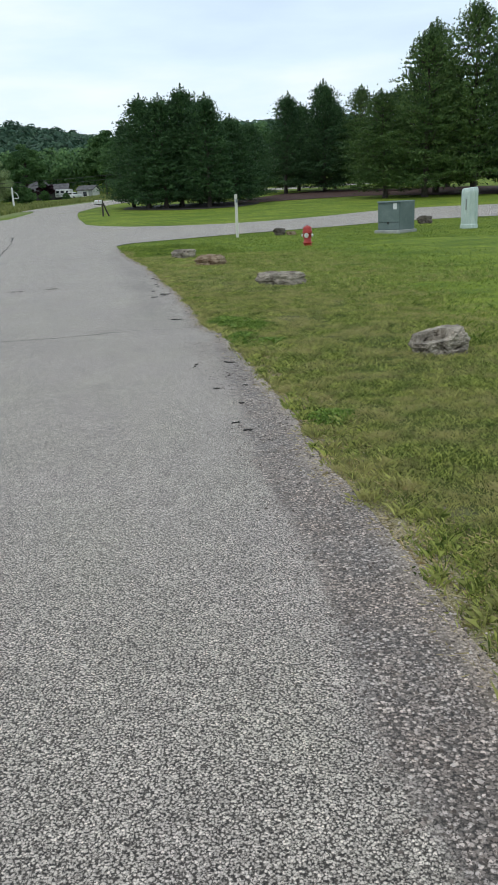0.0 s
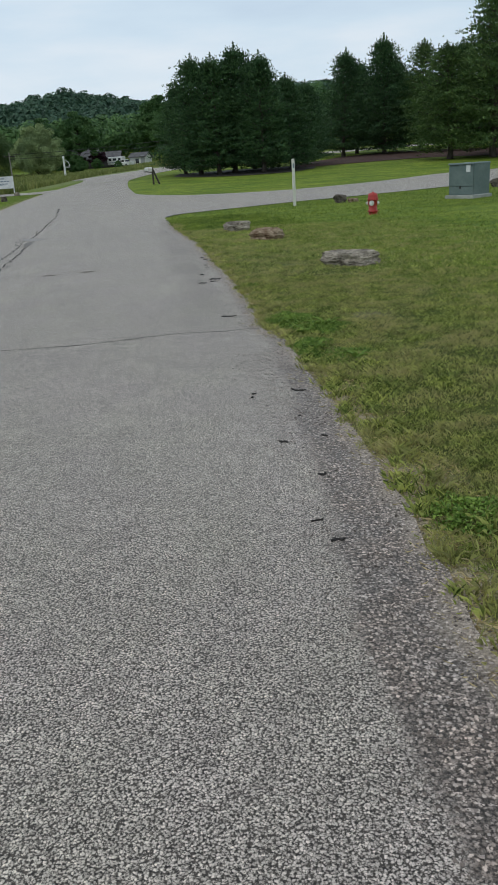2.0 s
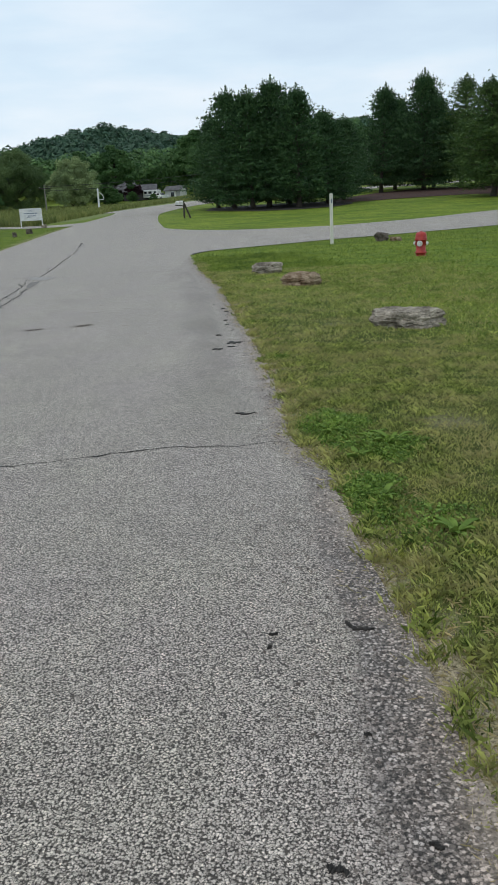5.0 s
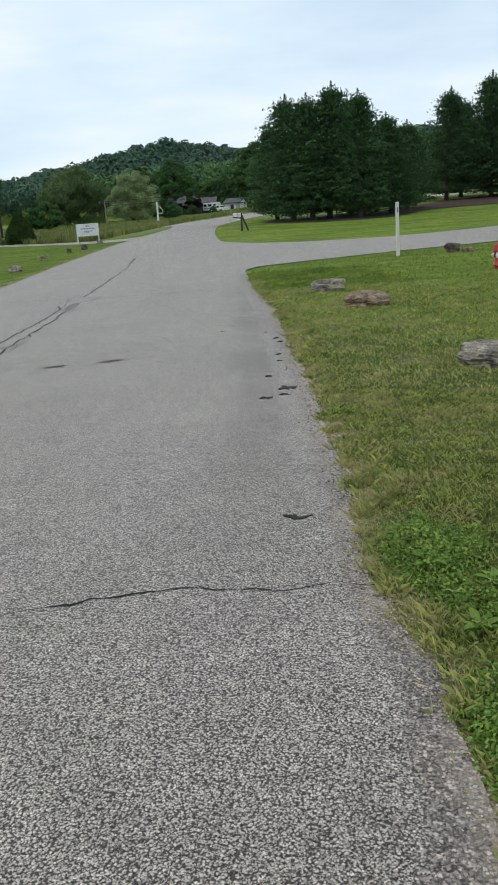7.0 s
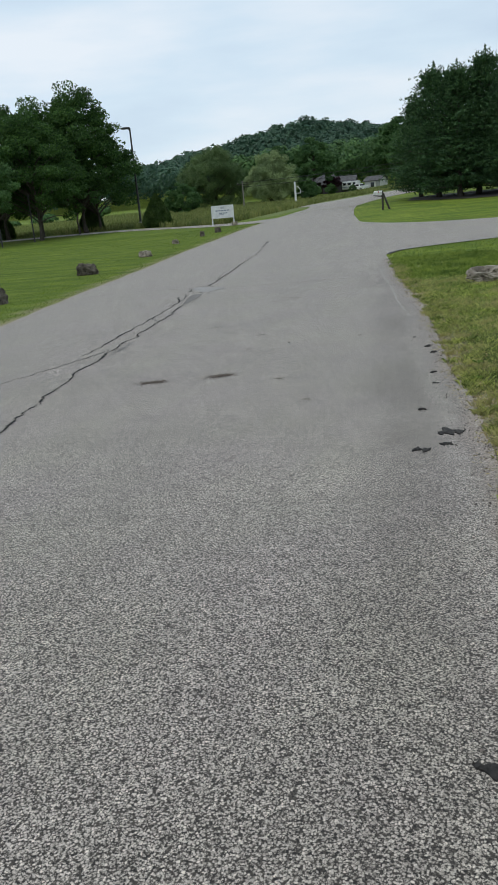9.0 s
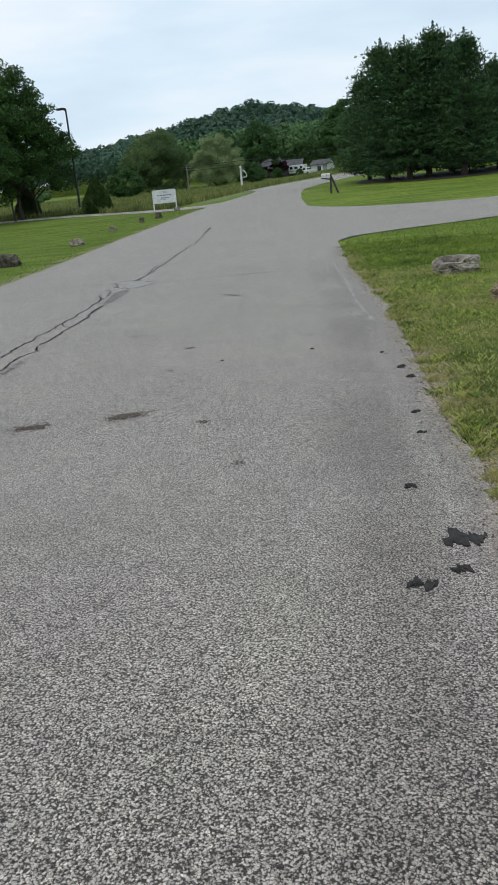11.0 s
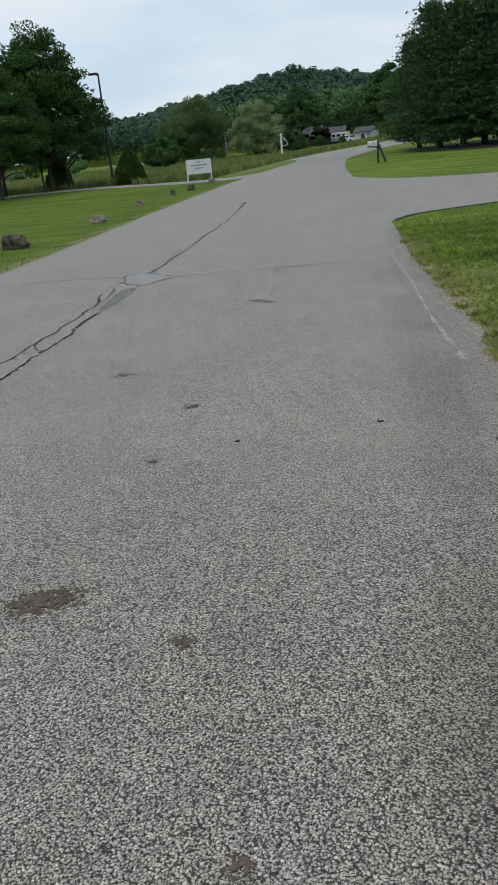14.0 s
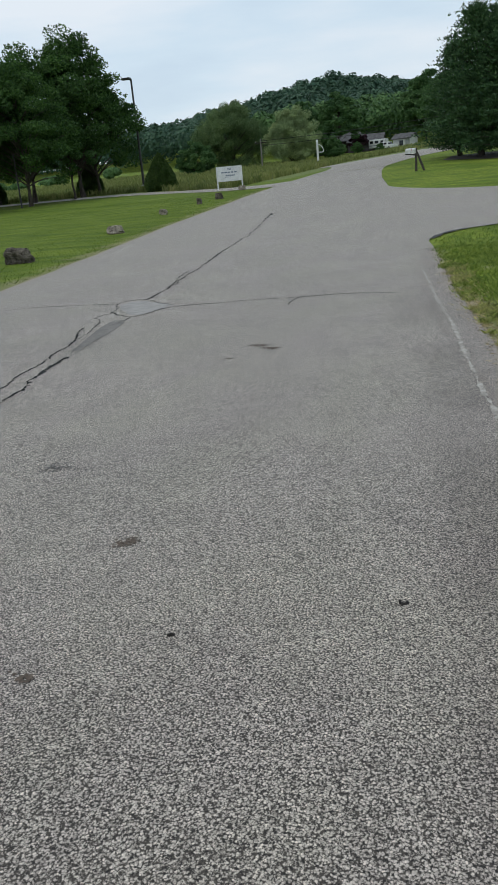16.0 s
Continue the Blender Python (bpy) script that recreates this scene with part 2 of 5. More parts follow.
M_SHRUB = leaf_material("evergreen_leaves", (0.032, 0.072, 0.017), (0.083, 0.133, 0.037), 1.5, 0.12)
M_PLUM = leaf_material("plum_leaves", (0.030, 0.012, 0.021), (0.075, 0.030, 0.048), 0.5, 0.15)
M_BARK = plain("bark", (0.035, 0.028, 0.022), (0.10, 0.082, 0.066), 5, 0.95, 0, 0.8, 0.02, 40, (3, 3, 0.6))
M_ROCK = rock_material("weathered_rock", (0.13, 0.11, 0.088), (0.46, 0.405, 0.335))
M_ROCK_RUST = rock_material("rust_brown_rock", (0.12, 0.066, 0.034), (0.42, 0.33, 0.24))
M_ROCK_DARK = rock_material("dark_rock", (0.05, 0.042, 0.036), (0.21, 0.18, 0.15))
M_RED = plain("red_paint", (0.306, 0.017, 0.012), (0.442, 0.030, 0.019), 9, 0.45, 0, 0.15, 0.002, 70)
M_WHITE = plain("white_paint", (0.58, 0.58, 0.56), (0.80, 0.80, 0.78), 3, 0.55, 0, 0.15, 0.002, 50)
M_POST = plain("weathered_white_wood", (0.56, 0.53, 0.46), (0.78, 0.76, 0.69), 4, 0.8, 0, 0.4, 0.004, 45, (4, 4, 0.6))
M_UTIL = plain("utility_green_paint", (0.095, 0.135, 0.130), (0.15, 0.195, 0.185), 2.5, 0.45, 0, 0.12, 0.002, 60)
M_PED = plain("pale_green_plastic", (0.42, 0.52, 0.48), (0.60, 0.68, 0.63), 3, 0.5, 0, 0.15, 0.002, 40, (3, 3, 0.7))
M_CONC = plain("concrete", (0.24, 0.25, 0.23), (0.42, 0.42, 0.39), 4, 0.9, 0, 0.5, 0.006, 50)
M_STEEL = plain("dull_steel", (0.20, 0.20, 0.20), (0.36, 0.36, 0.35), 8, 0.45, 0.8, 0.15, 0.002, 70)
M_DARK = plain("black_painted_metal", (0.018, 0.018, 0.018), (0.045, 0.044, 0.042), 8, 0.6, 0, 0.2, 0.002, 70)
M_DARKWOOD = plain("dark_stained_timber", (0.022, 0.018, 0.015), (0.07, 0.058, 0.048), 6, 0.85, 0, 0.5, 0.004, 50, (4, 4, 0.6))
M_CRACK_SHADOW_TAR = plain("crack_shadow_tar", (0.006, 0.0055, 0.005), (0.022, 0.020, 0.018), 30, 0.9, 0, 0.6, 0.004, 120)
M_LIP_SHADOW = plain("dark_lip_shadow", (0.030, 0.029, 0.028), (0.09, 0.086, 0.08), 12, 0.9, 0, 0.7, 0.008, 80)
M_DAMP = plain("dark_patch_asphalt", (0.085, 0.08, 0.075), (0.17, 0.16, 0.15), 7, 0.85, 0, 0.6, 0.005, 85)
M_FILL = plain("dark_grey_filler", (0.15, 0.137, 0.122), (0.235, 0.214, 0.191), 9, 0.95, 0, 0.5, 0.005, 90)
M_FILL_PALE = plain("pale_blue_grey_filler", (0.266, 0.249, 0.230), (0.380, 0.355, 0.328), 9, 0.95, 0, 0.5, 0.005, 90)
M_STAIN = plain("dark_brown_binder", (0.065, 0.046, 0.033), (0.16, 0.12, 0.09), 30, 0.9, 0, 0.5, 0.004, 90)
M_DEBRIS = plain("dark_bark_debris", (0.010, 0.009, 0.008), (0.045, 0.038, 0.032), 20, 0.9, 0, 0.8, 0.006, 90)
# Red-brown mulch, its colour lowered to carry the shade of the dense pines.
M_SHADED_MULCH = plain("shaded_red_brown_mulch", (0.026, 0.010, 0.006), (0.075, 0.03, 0.018), 2.5, 0.95, 0, 0.9, 0.03, 25)
M_PEBBLE = stone_chip_material()
M_PALE_GRIT = plain("pale_grit", (0.24, 0.215, 0.185), (0.52, 0.475, 0.42), 14, 0.9, 0, 0.5, 0.005, 90)
M_POLE = plain("weathered_pole_wood", (0.15, 0.14, 0.12), (0.27, 0.25, 0.215), 4, 0.9, 0, 0.4, 0.006, 40, (4, 4, 0.6))
M_SIDING = plain("pale_siding", (0.50, 0.50, 0.47), (0.68, 0.68, 0.65), 0.6, 0.7, 0, 0.2, 0.01, 12)
M_GREYSIDE = plain("grey_siding", (0.20, 0.21, 0.21), (0.34, 0.35, 0.34), 0.6, 0.75, 0, 0.2, 0.01, 12)
M_ROOF = plain("grey_shingles", (0.055, 0.052, 0.055), (0.14, 0.135, 0.135), 1.5, 0.9, 0, 0.4, 0.02, 10)
M_GLASS = plain("dark_window_glass", (0.012, 0.014, 0.016), (0.03, 0.034, 0.038), 2, 0.12, 0, 0.0, 0.001, 20)
M_INK = plain("faded_sign_ink", (0.10, 0.13, 0.17), (0.24, 0.28, 0.33), 10, 0.7, 0, 0.1, 0.001, 60)
M_LABEL = plain("white_sticker", (0.6, 0.6, 0.6), (0.8, 0.8, 0.8), 10, 0.5, 0, 0.05, 0.001, 60)
M_WIRE = plain("cable_rubber", (0.012, 0.012, 0.012), (0.03, 0.03, 0.03), 10, 0.6, 0, 0.1, 0.001, 60)
M_RUBBER = plain("black_rubber", (0.012, 0.012, 0.012), (0.03, 0.03, 0.03), 10, 0.8, 0, 0.2, 0.002, 60)


# ---- helpers for building ----
def step(e0, e1, v):
    t = np.clip((np.asarray(v, float) - e0) / (e1 - e0), 0, 1)
    return t * t * (3 - 2 * t)


HILL_X = (-500, -330, -205, -150, -110, -85, -40, 100, 500)
HILL_Z = (0, 2, 6, 17, 25, 19, 11, 14, 16)


def ground_z(x, y):
    """The lie of the land: flat round the road, rising gently ahead, a wooded hill far off."""
    x, y = np.asarray(x, float), np.asarray(y, float)
    d = np.clip((y - 34) / 6, -40, 40)
    rise = np.where(y > 200, y - 34, 6 * np.log1p(np.exp(d)))
    slope = 0.03 + 0.018 * step(-30, -8, x)
    rise = np.minimum(rise, 480 + 0 * rise)
    return slope * rise + np.interp(x, HILL_X, HILL_Z) * step(250, 480, y)


def gz(x, y):
    return float(ground_z(x, y))


def rough_value(x, y, s=1.0, seed=0.0):
    """Smooth irregular value in about -1 to 1, for arrays."""
    x, y = np.asarray(x, float) * s + seed, np.asarray(y, float) * s - seed
    return (np.sin(1.7 * x + 1.3 * np.sin(0.9 * y + seed)) + np.sin(2.3 * y + 1.7 * np.sin(1.1 * x)) + 0.6 * np.sin(5.1 * x - 3.7 * y) + 0.5 * np.sin(7.3 * y + 4.1 * x)) / 3.1


RIGHT_Y = (-14, -2, 1.4, 2.4, 3.9, 5.7, 8.4, 9.2, 10.8, 13.2, 15.6, 20.1, 23.4, 26.6, 29.5, 51, 55.5, 61.5, 66)
RIGHT_X = (2.9, 1.88, 1.53, 1.39, 1.20, 1.00, 0.58, 0.36, 0.13, -0.22, -0.68, -1.46, -2.25, -2.92, -3.46, -8.5, -9.6, -10.8, -11.5)
LEFT_Y = (-14, 0, 5, 10, 15, 19.8, 24.6, 31, 34.8, 39, 44, 51.5, 60.6, 66)
LEFT_X = (-4.6, -5.4, -5.9, -6.7, -7.7, -8.73, -10.1, -11.6, -12.45, -13.3, -14.05, -15.1, -16.0, -16.3)


def right_x(y):
    y = np.asarray(y, float)
    return np.interp(y, RIGHT_Y, RIGHT_X) + (0.035 * rough_value(y, 0 * y, 1.9, 3) + 0.02 * rough_value(y, 0 * y, 6.5, 1)) * (y < 29)


def left_x(y):
    y = np.asarray(y, float)
    return np.interp(y, LEFT_Y, LEFT_X) + 0.03 * rough_value(y, 0 * y, 1.4, 8)


def mesh_data(name, verts, faces, mats, smooth=False, values=None):
    """A mesh from arrays; faces all of one size. values: float attributes of the points."""
    verts, faces = np.asarray(verts, np.float32), np.asarray(faces, np.int32)
    me = bpy.data.meshes.new(name)
    k = faces.shape[1]
    me.vertices.add(len(verts))
    me.vertices.foreach_set("co", verts.ravel())
    me.loops.add(faces.size)
    me.loops.foreach_set("vertex_index", faces.ravel())
    me.polygons.add(len(faces))
    me.polygons.foreach_set("loop_start", np.arange(0, faces.size, k, dtype=np.int32))
    me.polygons.foreach_set("use_smooth", np.full(len(faces), smooth))
    for m in mats if isinstance(mats, (list, tuple)) else [mats]:
        me.materials.append(m)
    for key, v in (values or {}).items():
        at = me.attributes.new(key, "FLOAT", "POINT")
        at.data.foreach_set("value", np.asarray(v, np.float32).ravel())
    me.update(calc_edges=True)
    me.validate()
    return me


def part(name, bm, mat, parent=None, label="", smooth=False):
    """Links a bmesh or a mesh as one object under a thing or a part."""
    if isinstance(bm, bmesh.types.BMesh):
        me = bpy.data.meshes.new(name)
        bmesh.ops.recalc_face_normals(bm, faces=bm.faces)
        bm.to_mesh(me)
        bm.free()
        me.materials.append(mat)
        me.polygons.foreach_set("use_smooth", np.full(len(me.polygons), smooth))
    else:
        me = bm
    ob = new(name, me)
    if parent:
        ob.parent = parent
    return tagged(ob, label)


def thing(name, place, label, category, group="", kind="", turn=0.0):
    ob = new(name)
    ob.empty_display_size = 0.1
    ob.matrix_world = pose(*place, 0, 0, turn)
    return tagged(ob, label, category, group, kind)


def grid_faces(rows, cols):
    i = np.arange(rows - 1)[:, None] * cols + np.arange(cols - 1)[None]
    i = i.ravel()
    return np.stack([i, i + 1, i + cols + 1, i + cols], 1)


def box(bm, c, s, bevel=0.0, taper=1.0, m=None):
    """A box with centre c and size s, its top scaled by taper."""
    geom = bmesh.ops.create_cube(bm, size=1.0)["verts"]
    for v in geom:
        k = taper if v.co.z > 0 else 1.0
        v.co = Vector((v.co.x * s[0] * k, v.co.y * s[1] * k, v.co.z * s[2]))
    if bevel:
        edges = list({e for v in geom for e in v.link_edges})
        out = bmesh.ops.bevel(bm, geom=edges, offset=bevel, segments=2, affect="EDGES", profile=0.6)
        geom = list({v for f in out["faces"] for v in f.verts} | {v for v in geom if v.is_valid})
        seen, todo = set(geom), list(geom)
        while todo:
            for e in todo.pop().link_edges:
                for v in e.verts:
                    if v not in seen:
                        seen.add(v)
                        todo.append(v)
        geom = list(seen)
    if m is not None:
        bmesh.ops.transform(bm, matrix=m, verts=geom)
    bmesh.ops.translate(bm, vec=c, verts=geom)


def rod(bm, a, b, ra, rb=None, seg=10, cap=True):
    """A tapered round bar from a to b."""
    a, b = Vector(a), Vector(b)
    rb = ra if rb is None else rb
    out = bmesh.ops.create_cone(bm, cap_ends=cap, segments=seg, radius1=ra, radius2=rb, depth=(b - a).length)
    q = (b - a).to_track_quat("Z", "Y").to_matrix().to_4x4()
    bmesh.ops.transform(bm, matrix=Matrix.Translation((a + b) / 2) @ q, verts=out["verts"])


def lathe(bm, profile, seg=20, m=None):
    """Turns a profile of (radius, height) round z."""
    rings = []
    for r, z in profile:
        rings.append([bm.verts.new((r * math.cos(2 * math.pi * k / seg), r * math.sin(2 * math.pi * k / seg), z)) for k in range(seg)])
    for lo, hi in zip(rings, rings[1:]):
        for k in range(seg):
            bm.faces.new((lo[k], lo[(k + 1) % seg], hi[(k + 1) % seg], hi[k]))
    bm.faces.new(list(reversed(rings[0])))
    bm.faces.new(rings[-1])
    if m is not None:
        bmesh.ops.transform(bm, matrix=m, verts=[v for ring in rings for v in ring])


def quads(name, c, a, b, mat, taper=1.0):
    """Many leaves: centres c, half lengths a, half widths b; taper narrows the tip."""
    v = np.stack([c - a - b, c - a + b, c + a + b * taper, c + a - b * taper], 1).reshape(-1, 3)
    f = np.arange(len(c) * 4).reshape(-1, 4)
    return mesh_data(name, v, f, mat)


def leaves(name, c, a, b, mat):
    """Many pointed leaves or needle tufts: centres c, half lengths a, half widths b at the foot."""
    v = np.stack([c - a - b, c - a + b, c + a], 1).reshape(-1, 3)
    return mesh_data(name, v, np.arange(len(c) * 3).reshape(-1, 3), mat)


def directions(rng, n):
    d = rng.normal(size=(n, 3))
    return d / np.linalg.norm(d, axis=1, keepdims=True)


# ---- ground and roads ----
def lines(stops):
    """Grid lines through stretches of (start, end, step)."""
    out = []
    for a, b, s in stops:
        out += list(np.arange(a, b - 1e-6, s))
    return np.array(out + [stops[-1][1]])


def lawn_z(x, y):
    """The ground with the small lumps that the lawn has beside the road."""
    x, y = np.asarray(x, float), np.asarray(y, float)
    side_y = np.clip(y, -14, 66)
    lump = 0.022 * rough_value(x, y, 0.8, 2) + 0.012 * rough_value(x, y, 2.6, 5)
    off_road = np.where((y < 29.5) & (y > -14), step(0.0, 0.5, x - right_x(side_y)), 0)
    off_left = np.where((y < 56) & (y > -14), step(0.1, 1.5, left_x(side_y) - x), 0)
    return ground_z(x, y) + lump * np.maximum(off_road, off_left) + 0.02 * off_road


gx = np.r_[-2600, -1400, -800, lines([(-560, -120, 20), (-120, -50, 5), (-50, -16, 1.5), (-16, -4.2, 0.5), (-4.2, 4, 0.11), (4, 9, 0.35), (9, 40, 1.5), (40, 160, 12), (160, 560, 40)]), 800, 1400, 2600]
gy = np.r_[-2600, -900, -300, -100, lines([(-40, -4, 4), (-4, 30, 0.16), (30, 70, 0.8), (70, 130, 3), (130, 560, 14)]), 800, 1400, 2600, 4000]
GX, GY = np.meshgrid(gx, gy)
past = GX - right_x(np.clip(GY, -14, 66))
near_side = (GY < 29.5) & (GY > -14)
before = left_x(np.clip(GY, -14, 66)) - GX
GZ = lawn_z(GX, GY) - 0.04 * np.where(near_side, step(0.1, 0.4, -past) * step(0.1, 0.4, -before), 0)
edge_soil = np.where(near_side, step(0.24, 0.0, past + 0.16 * rough_value(GX, GY, 2.2, 4) + 0.08 * rough_value(GX, GY, 6, 2)) * (past > -0.3), 0)
spots = step(0.62, 0.85, rough_value(GX, GY, 1.15, 11)) * step(2.2, 0.8, past) * (past > 0) * near_side * 0.45
left_soil = np.where((GY < 56) & (GY > -14), 0.75 * step(0.45, 0.1, before + 0.12 * rough_value(GX, GY, 1.2, 6)) * (before > -0.3), 0)
meadow = step(2.0, 5.0, GY - (57 - 0.9 * (GX + 17)) - 4) * (GX < -17) * (GX > -140) * (GY < 140) * 1.0
meadow = np.maximum(meadow, ((GX > -30) & (GX < -10) & (GY > 92)) * 1.0)
undergrass = np.where(near_side, 0.75 * step(0.0, 0.3, past) * step(4.0, 1.2, past) * step(24, 12, GY), 0)
lush = step(0.1, 0.7, before) * (GY < 75) * (GX < -5.0)
ground = part("ground", mesh_data("ground", np.stack([GX, GY, GZ], -1).reshape(-1, 3), grid_faces(len(gy), len(gx)), M_LAWN, True, {"bare": np.clip(edge_soil + spots + left_soil, 0, 1), "meadow": meadow, "undergrass": undergrass, "lush": lush}), None)
tagged(ground, "mown green lawn with worn bare soil along the road", "lawn", "", "structure")


def ribbon(name, left, right, across, mat, lift, values):
    """A strip of road between two edge lines that lies on the ground. across: 0 at the left edge, 1 at the right."""
    left, right, across = np.asarray(left, float), np.asarray(right, float), np.asarray(across, float)
    p = left[:, None] * (1 - across[None, :, None]) + right[:, None] * across[None, :, None]
    z = ground_z(p[..., 0], p[..., 1]) + lift
    v = np.concatenate([p, z[..., None]], -1)
    return mesh_data(name, v.reshape(-1, 3), grid_faces(len(left), len(across)), mat, True, values(p))


def smooth_line(points, n):
    """Points along a smooth curve through the given ones."""
    p = np.asarray(points, float)
    p = np.concatenate([[2 * p[0] - p[1]], p, [2 * p[-1] - p[-2]]])
    out = []
    for k in range(1, len(p) - 2):
        for t in np.arange(n) / n:
            a, b, c, d = p[k - 1 : k + 3]
            out.append(0.5 * (2 * b + (c - a) * t + (2 * a - 5 * b + 4 * c - d) * t * t + (3 * b - a - 3 * c + d) * t**3))
    return np.array(out + [p[-2]])


def main_values(p):
    d = right_x(p[..., 1]) - p[..., 0]
    y = p[..., 1]
    wide = np.interp(y, (-14, 1, 2, 4, 6, 9, 15, 19, 23, 28, 30), (0.46, 0.45, 0.42, 0.38, 0.28, 0.13, 0.18, 0.30, 0.42, 0.34, 0.0))
    wob = 0.025 * rough_value(y, d, 3.1, 2) + 0.03 * rough_value(p[..., 0], y, 1.0, 7)
    shoulder = step(0.03, -0.03, d - wide + wob) * (y < 29.6)
    fringe = 0.55 * step(0.16, 0.0, d + wob) * (y < 29.6)
    dl = p[..., 0] - left_x(y)
    worn = step(0.20, 0.38, d + wob) * step(0.98, 0.52, d + 2 * wob) * np.interp(y, (8, 13, 24, 27), (0.0, 0.8, 0.7, 0.0)) * step(-1.2, 0.5, rough_value(p[..., 0], y, 0.8, 5))
    return {"worn": worn, "shoulder": np.clip(shoulder * np.interp(y, (7, 10), (0.9, 0.45)) + 0.7 * step(0.3, 0.0, dl + wob), 0, 1), "soil": np.clip(fringe * step(-0.5, 0.6, rough_value(p[..., 0], y, 2.7, 9)) + 0.4 * step(0.15, 0, dl), 0, 1)}


ys = np.r_[np.arange(-14, 32, 0.2), np.arange(32, 66.01, 0.8), 66.0]
across = np.r_[np.linspace(0, 0.04, 4), np.linspace(0.08, 0.8, 12), np.linspace(0.84, 1, 30)]
road = part("road", ribbon("road", np.stack([left_x(ys), ys], 1), np.stack([right_x(ys), ys], 1), across, M_ROAD, 0.012, main_values), None)
tagged(road, "worn light grey chip-seal road with cracks and gravel edge", "road", "", "structure")

side = lambda p: {"shoulder": 0 * p[..., 0], "soil": 0 * p[..., 0], "worn": 0 * p[..., 0]}  # noqa: E731
near_edge = smooth_line([(-3.5, 29.5), (-3.75, 31.0), (-3.45, 32.3), (-2.4, 33.3), (-0.2, 34.8), (1.4, 35.9), (3.0, 36.6), (6.0, 38.2), (8.5, 39.6), (11, 40.3), (16, 40.6), (28, 41), (70, 43)], 6)
far_edge = smooth_line([(-8.5, 51.0), (-7.9, 48.8), (-6.6, 46.9), (-4.6, 45.2), (-2.2, 44.4), (0.6, 44.3), (3.2, 45.2), (6.2, 47.0), (9.6, 49.9), (13, 51.2), (18, 51.2), (28, 51), (70, 53)], 6)
side_road = part("side_road", ribbon("side_road", far_edge, near_edge, np.linspace(0, 1, 16), M_ROAD, 0.012, side), None)
tagged(side_road, "grey chip-seal side road joining the main road", "road", "", "structure")

bend_left = smooth_line([(-16.3, 66), (-16.7, 72), (-18.2, 78.5), (-20.6, 83.5), (-16.5, 88.5), (-8.5, 94), (3, 102), (20, 112)], 6)
bend_right = smooth_line([(-11.5, 66), (-11.4, 70), (-11.0, 74.5), (-9.9, 79), (-7.0, 84.5), (-1.5, 90.5), (8, 98), (24, 107)], 6)
bend = part("road_bend", ribbon("road_bend", bend_left, bend_right, np.linspace(0, 1, 12), M_ROAD, 0.02, side), None)
tagged(bend, "light grey road bending uphill beyond the junction", "road", "", "structure")

drive_near = smooth_line([(-15.55, 56.8), (-17.6, 57.7), (-20.8, 60.2), (-26.6, 66.4), (-33, 70.2), (-42, 70.2), (-56, 66.5), (-90, 58)], 6)
drive_far = smooth_line([(-16.0, 61.2), (-17.6, 60.8), (-21.0, 63.2), (-27.0, 69.6), (-33.6, 73.6), (-43, 73.6), (-57.5, 70), (-92, 61.5)], 6)
driveway = part("driveway", ribbon("driveway", drive_far, drive_near, np.linspace(0, 1, 8), M_ROAD, 0.02, side), None)
tagged(driveway, "narrow pale grey driveway behind the trees", "driveway", "", "structure")


def strip_line(points, width, n, lift, seed, mat, name, parent, jitter=0.4, label=""):
    """A narrow ragged strip along a line on the ground: it wanders at two scales, widens and pinches."""
    p = smooth_line(points, n)
    length = np.r_[0, np.cumsum(np.linalg.norm(np.diff(p, axis=0), axis=1))]
    at = np.arange(0, length[-1], max(0.014, width * 0.5))
    p = np.stack([np.interp(at, length, p[:, 0]), np.interp(at, length, p[:, 1])], 1)
    rng = np.random.default_rng(seed)

    def wander(step_length):
        knots = np.arange(0, length[-1] + 2 * step_length, step_length)
        return np.interp(at, knots, rng.normal(size=len(knots)))[:, None]

    t = np.gradient(p, axis=0)
    t /= np.linalg.norm(t, axis=1, keepdims=True) + 1e-9
    side_way = np.stack([-t[:, 1], t[:, 0]], 1)
    p = p + side_way * (wander(0.30) * min(0.030, width) + wander(0.06) * 0.010 + rng.normal(size=(len(p), 1)) * 0.30 * width) * jitter * 1.6
    w = width * np.clip(0.75 + 0.35 * wander(0.35) + 0.40 * wander(0.05) + 0.2 * rng.normal(size=(len(p), 1)), 0.12, 2.2) / 2
    w[0] = w[-1] = width * 0.1
    rows = np.stack([p - side_way * w, p, p + side_way * w], 1)
    z = ground_z(rows[..., 0], rows[..., 1]) + lift
    z[:, 1] += 0.002
    v = np.concatenate([rows, z[..., None]], -1).reshape(-1, 3)
    return part(name, mesh_data(name, v, grid_faces(len(p), 3), mat), mat, parent, label)


# Dark strip stands in for the edge shadow of the raised asphalt lip.
strip_line(near_edge[6::2] + np.array([0.03, -0.05]), 0.10, 3, 0.02, 5, M_LIP_SHADOW, "asphalt_lip_shadow", side_road, 0.15, "crumbling asphalt lip with its edge shadow as a dark strip")


strip_line([(-3.42, 27.6), (-3.13, 26.2), (-2.78, 24.6), (-2.36, 22.75), (-1.93, 20.7), (-1.50, 18.9)], 0.045, 8, 0.016, 6, M_PALE_GRIT, "grit_line", road, 0.12, "pale line of grit along the road edge")


# ---- cracks, patches and holes in the road ----
# Flat tarry strips; the shadow inside the cracks is in their near-black colour.
def road_crack(points, width, seed, label="", n=8):
    return strip_line(points, width, n, 0.016, seed, M_CRACK_SHADOW_TAR, "crack", road, 0.6, label)


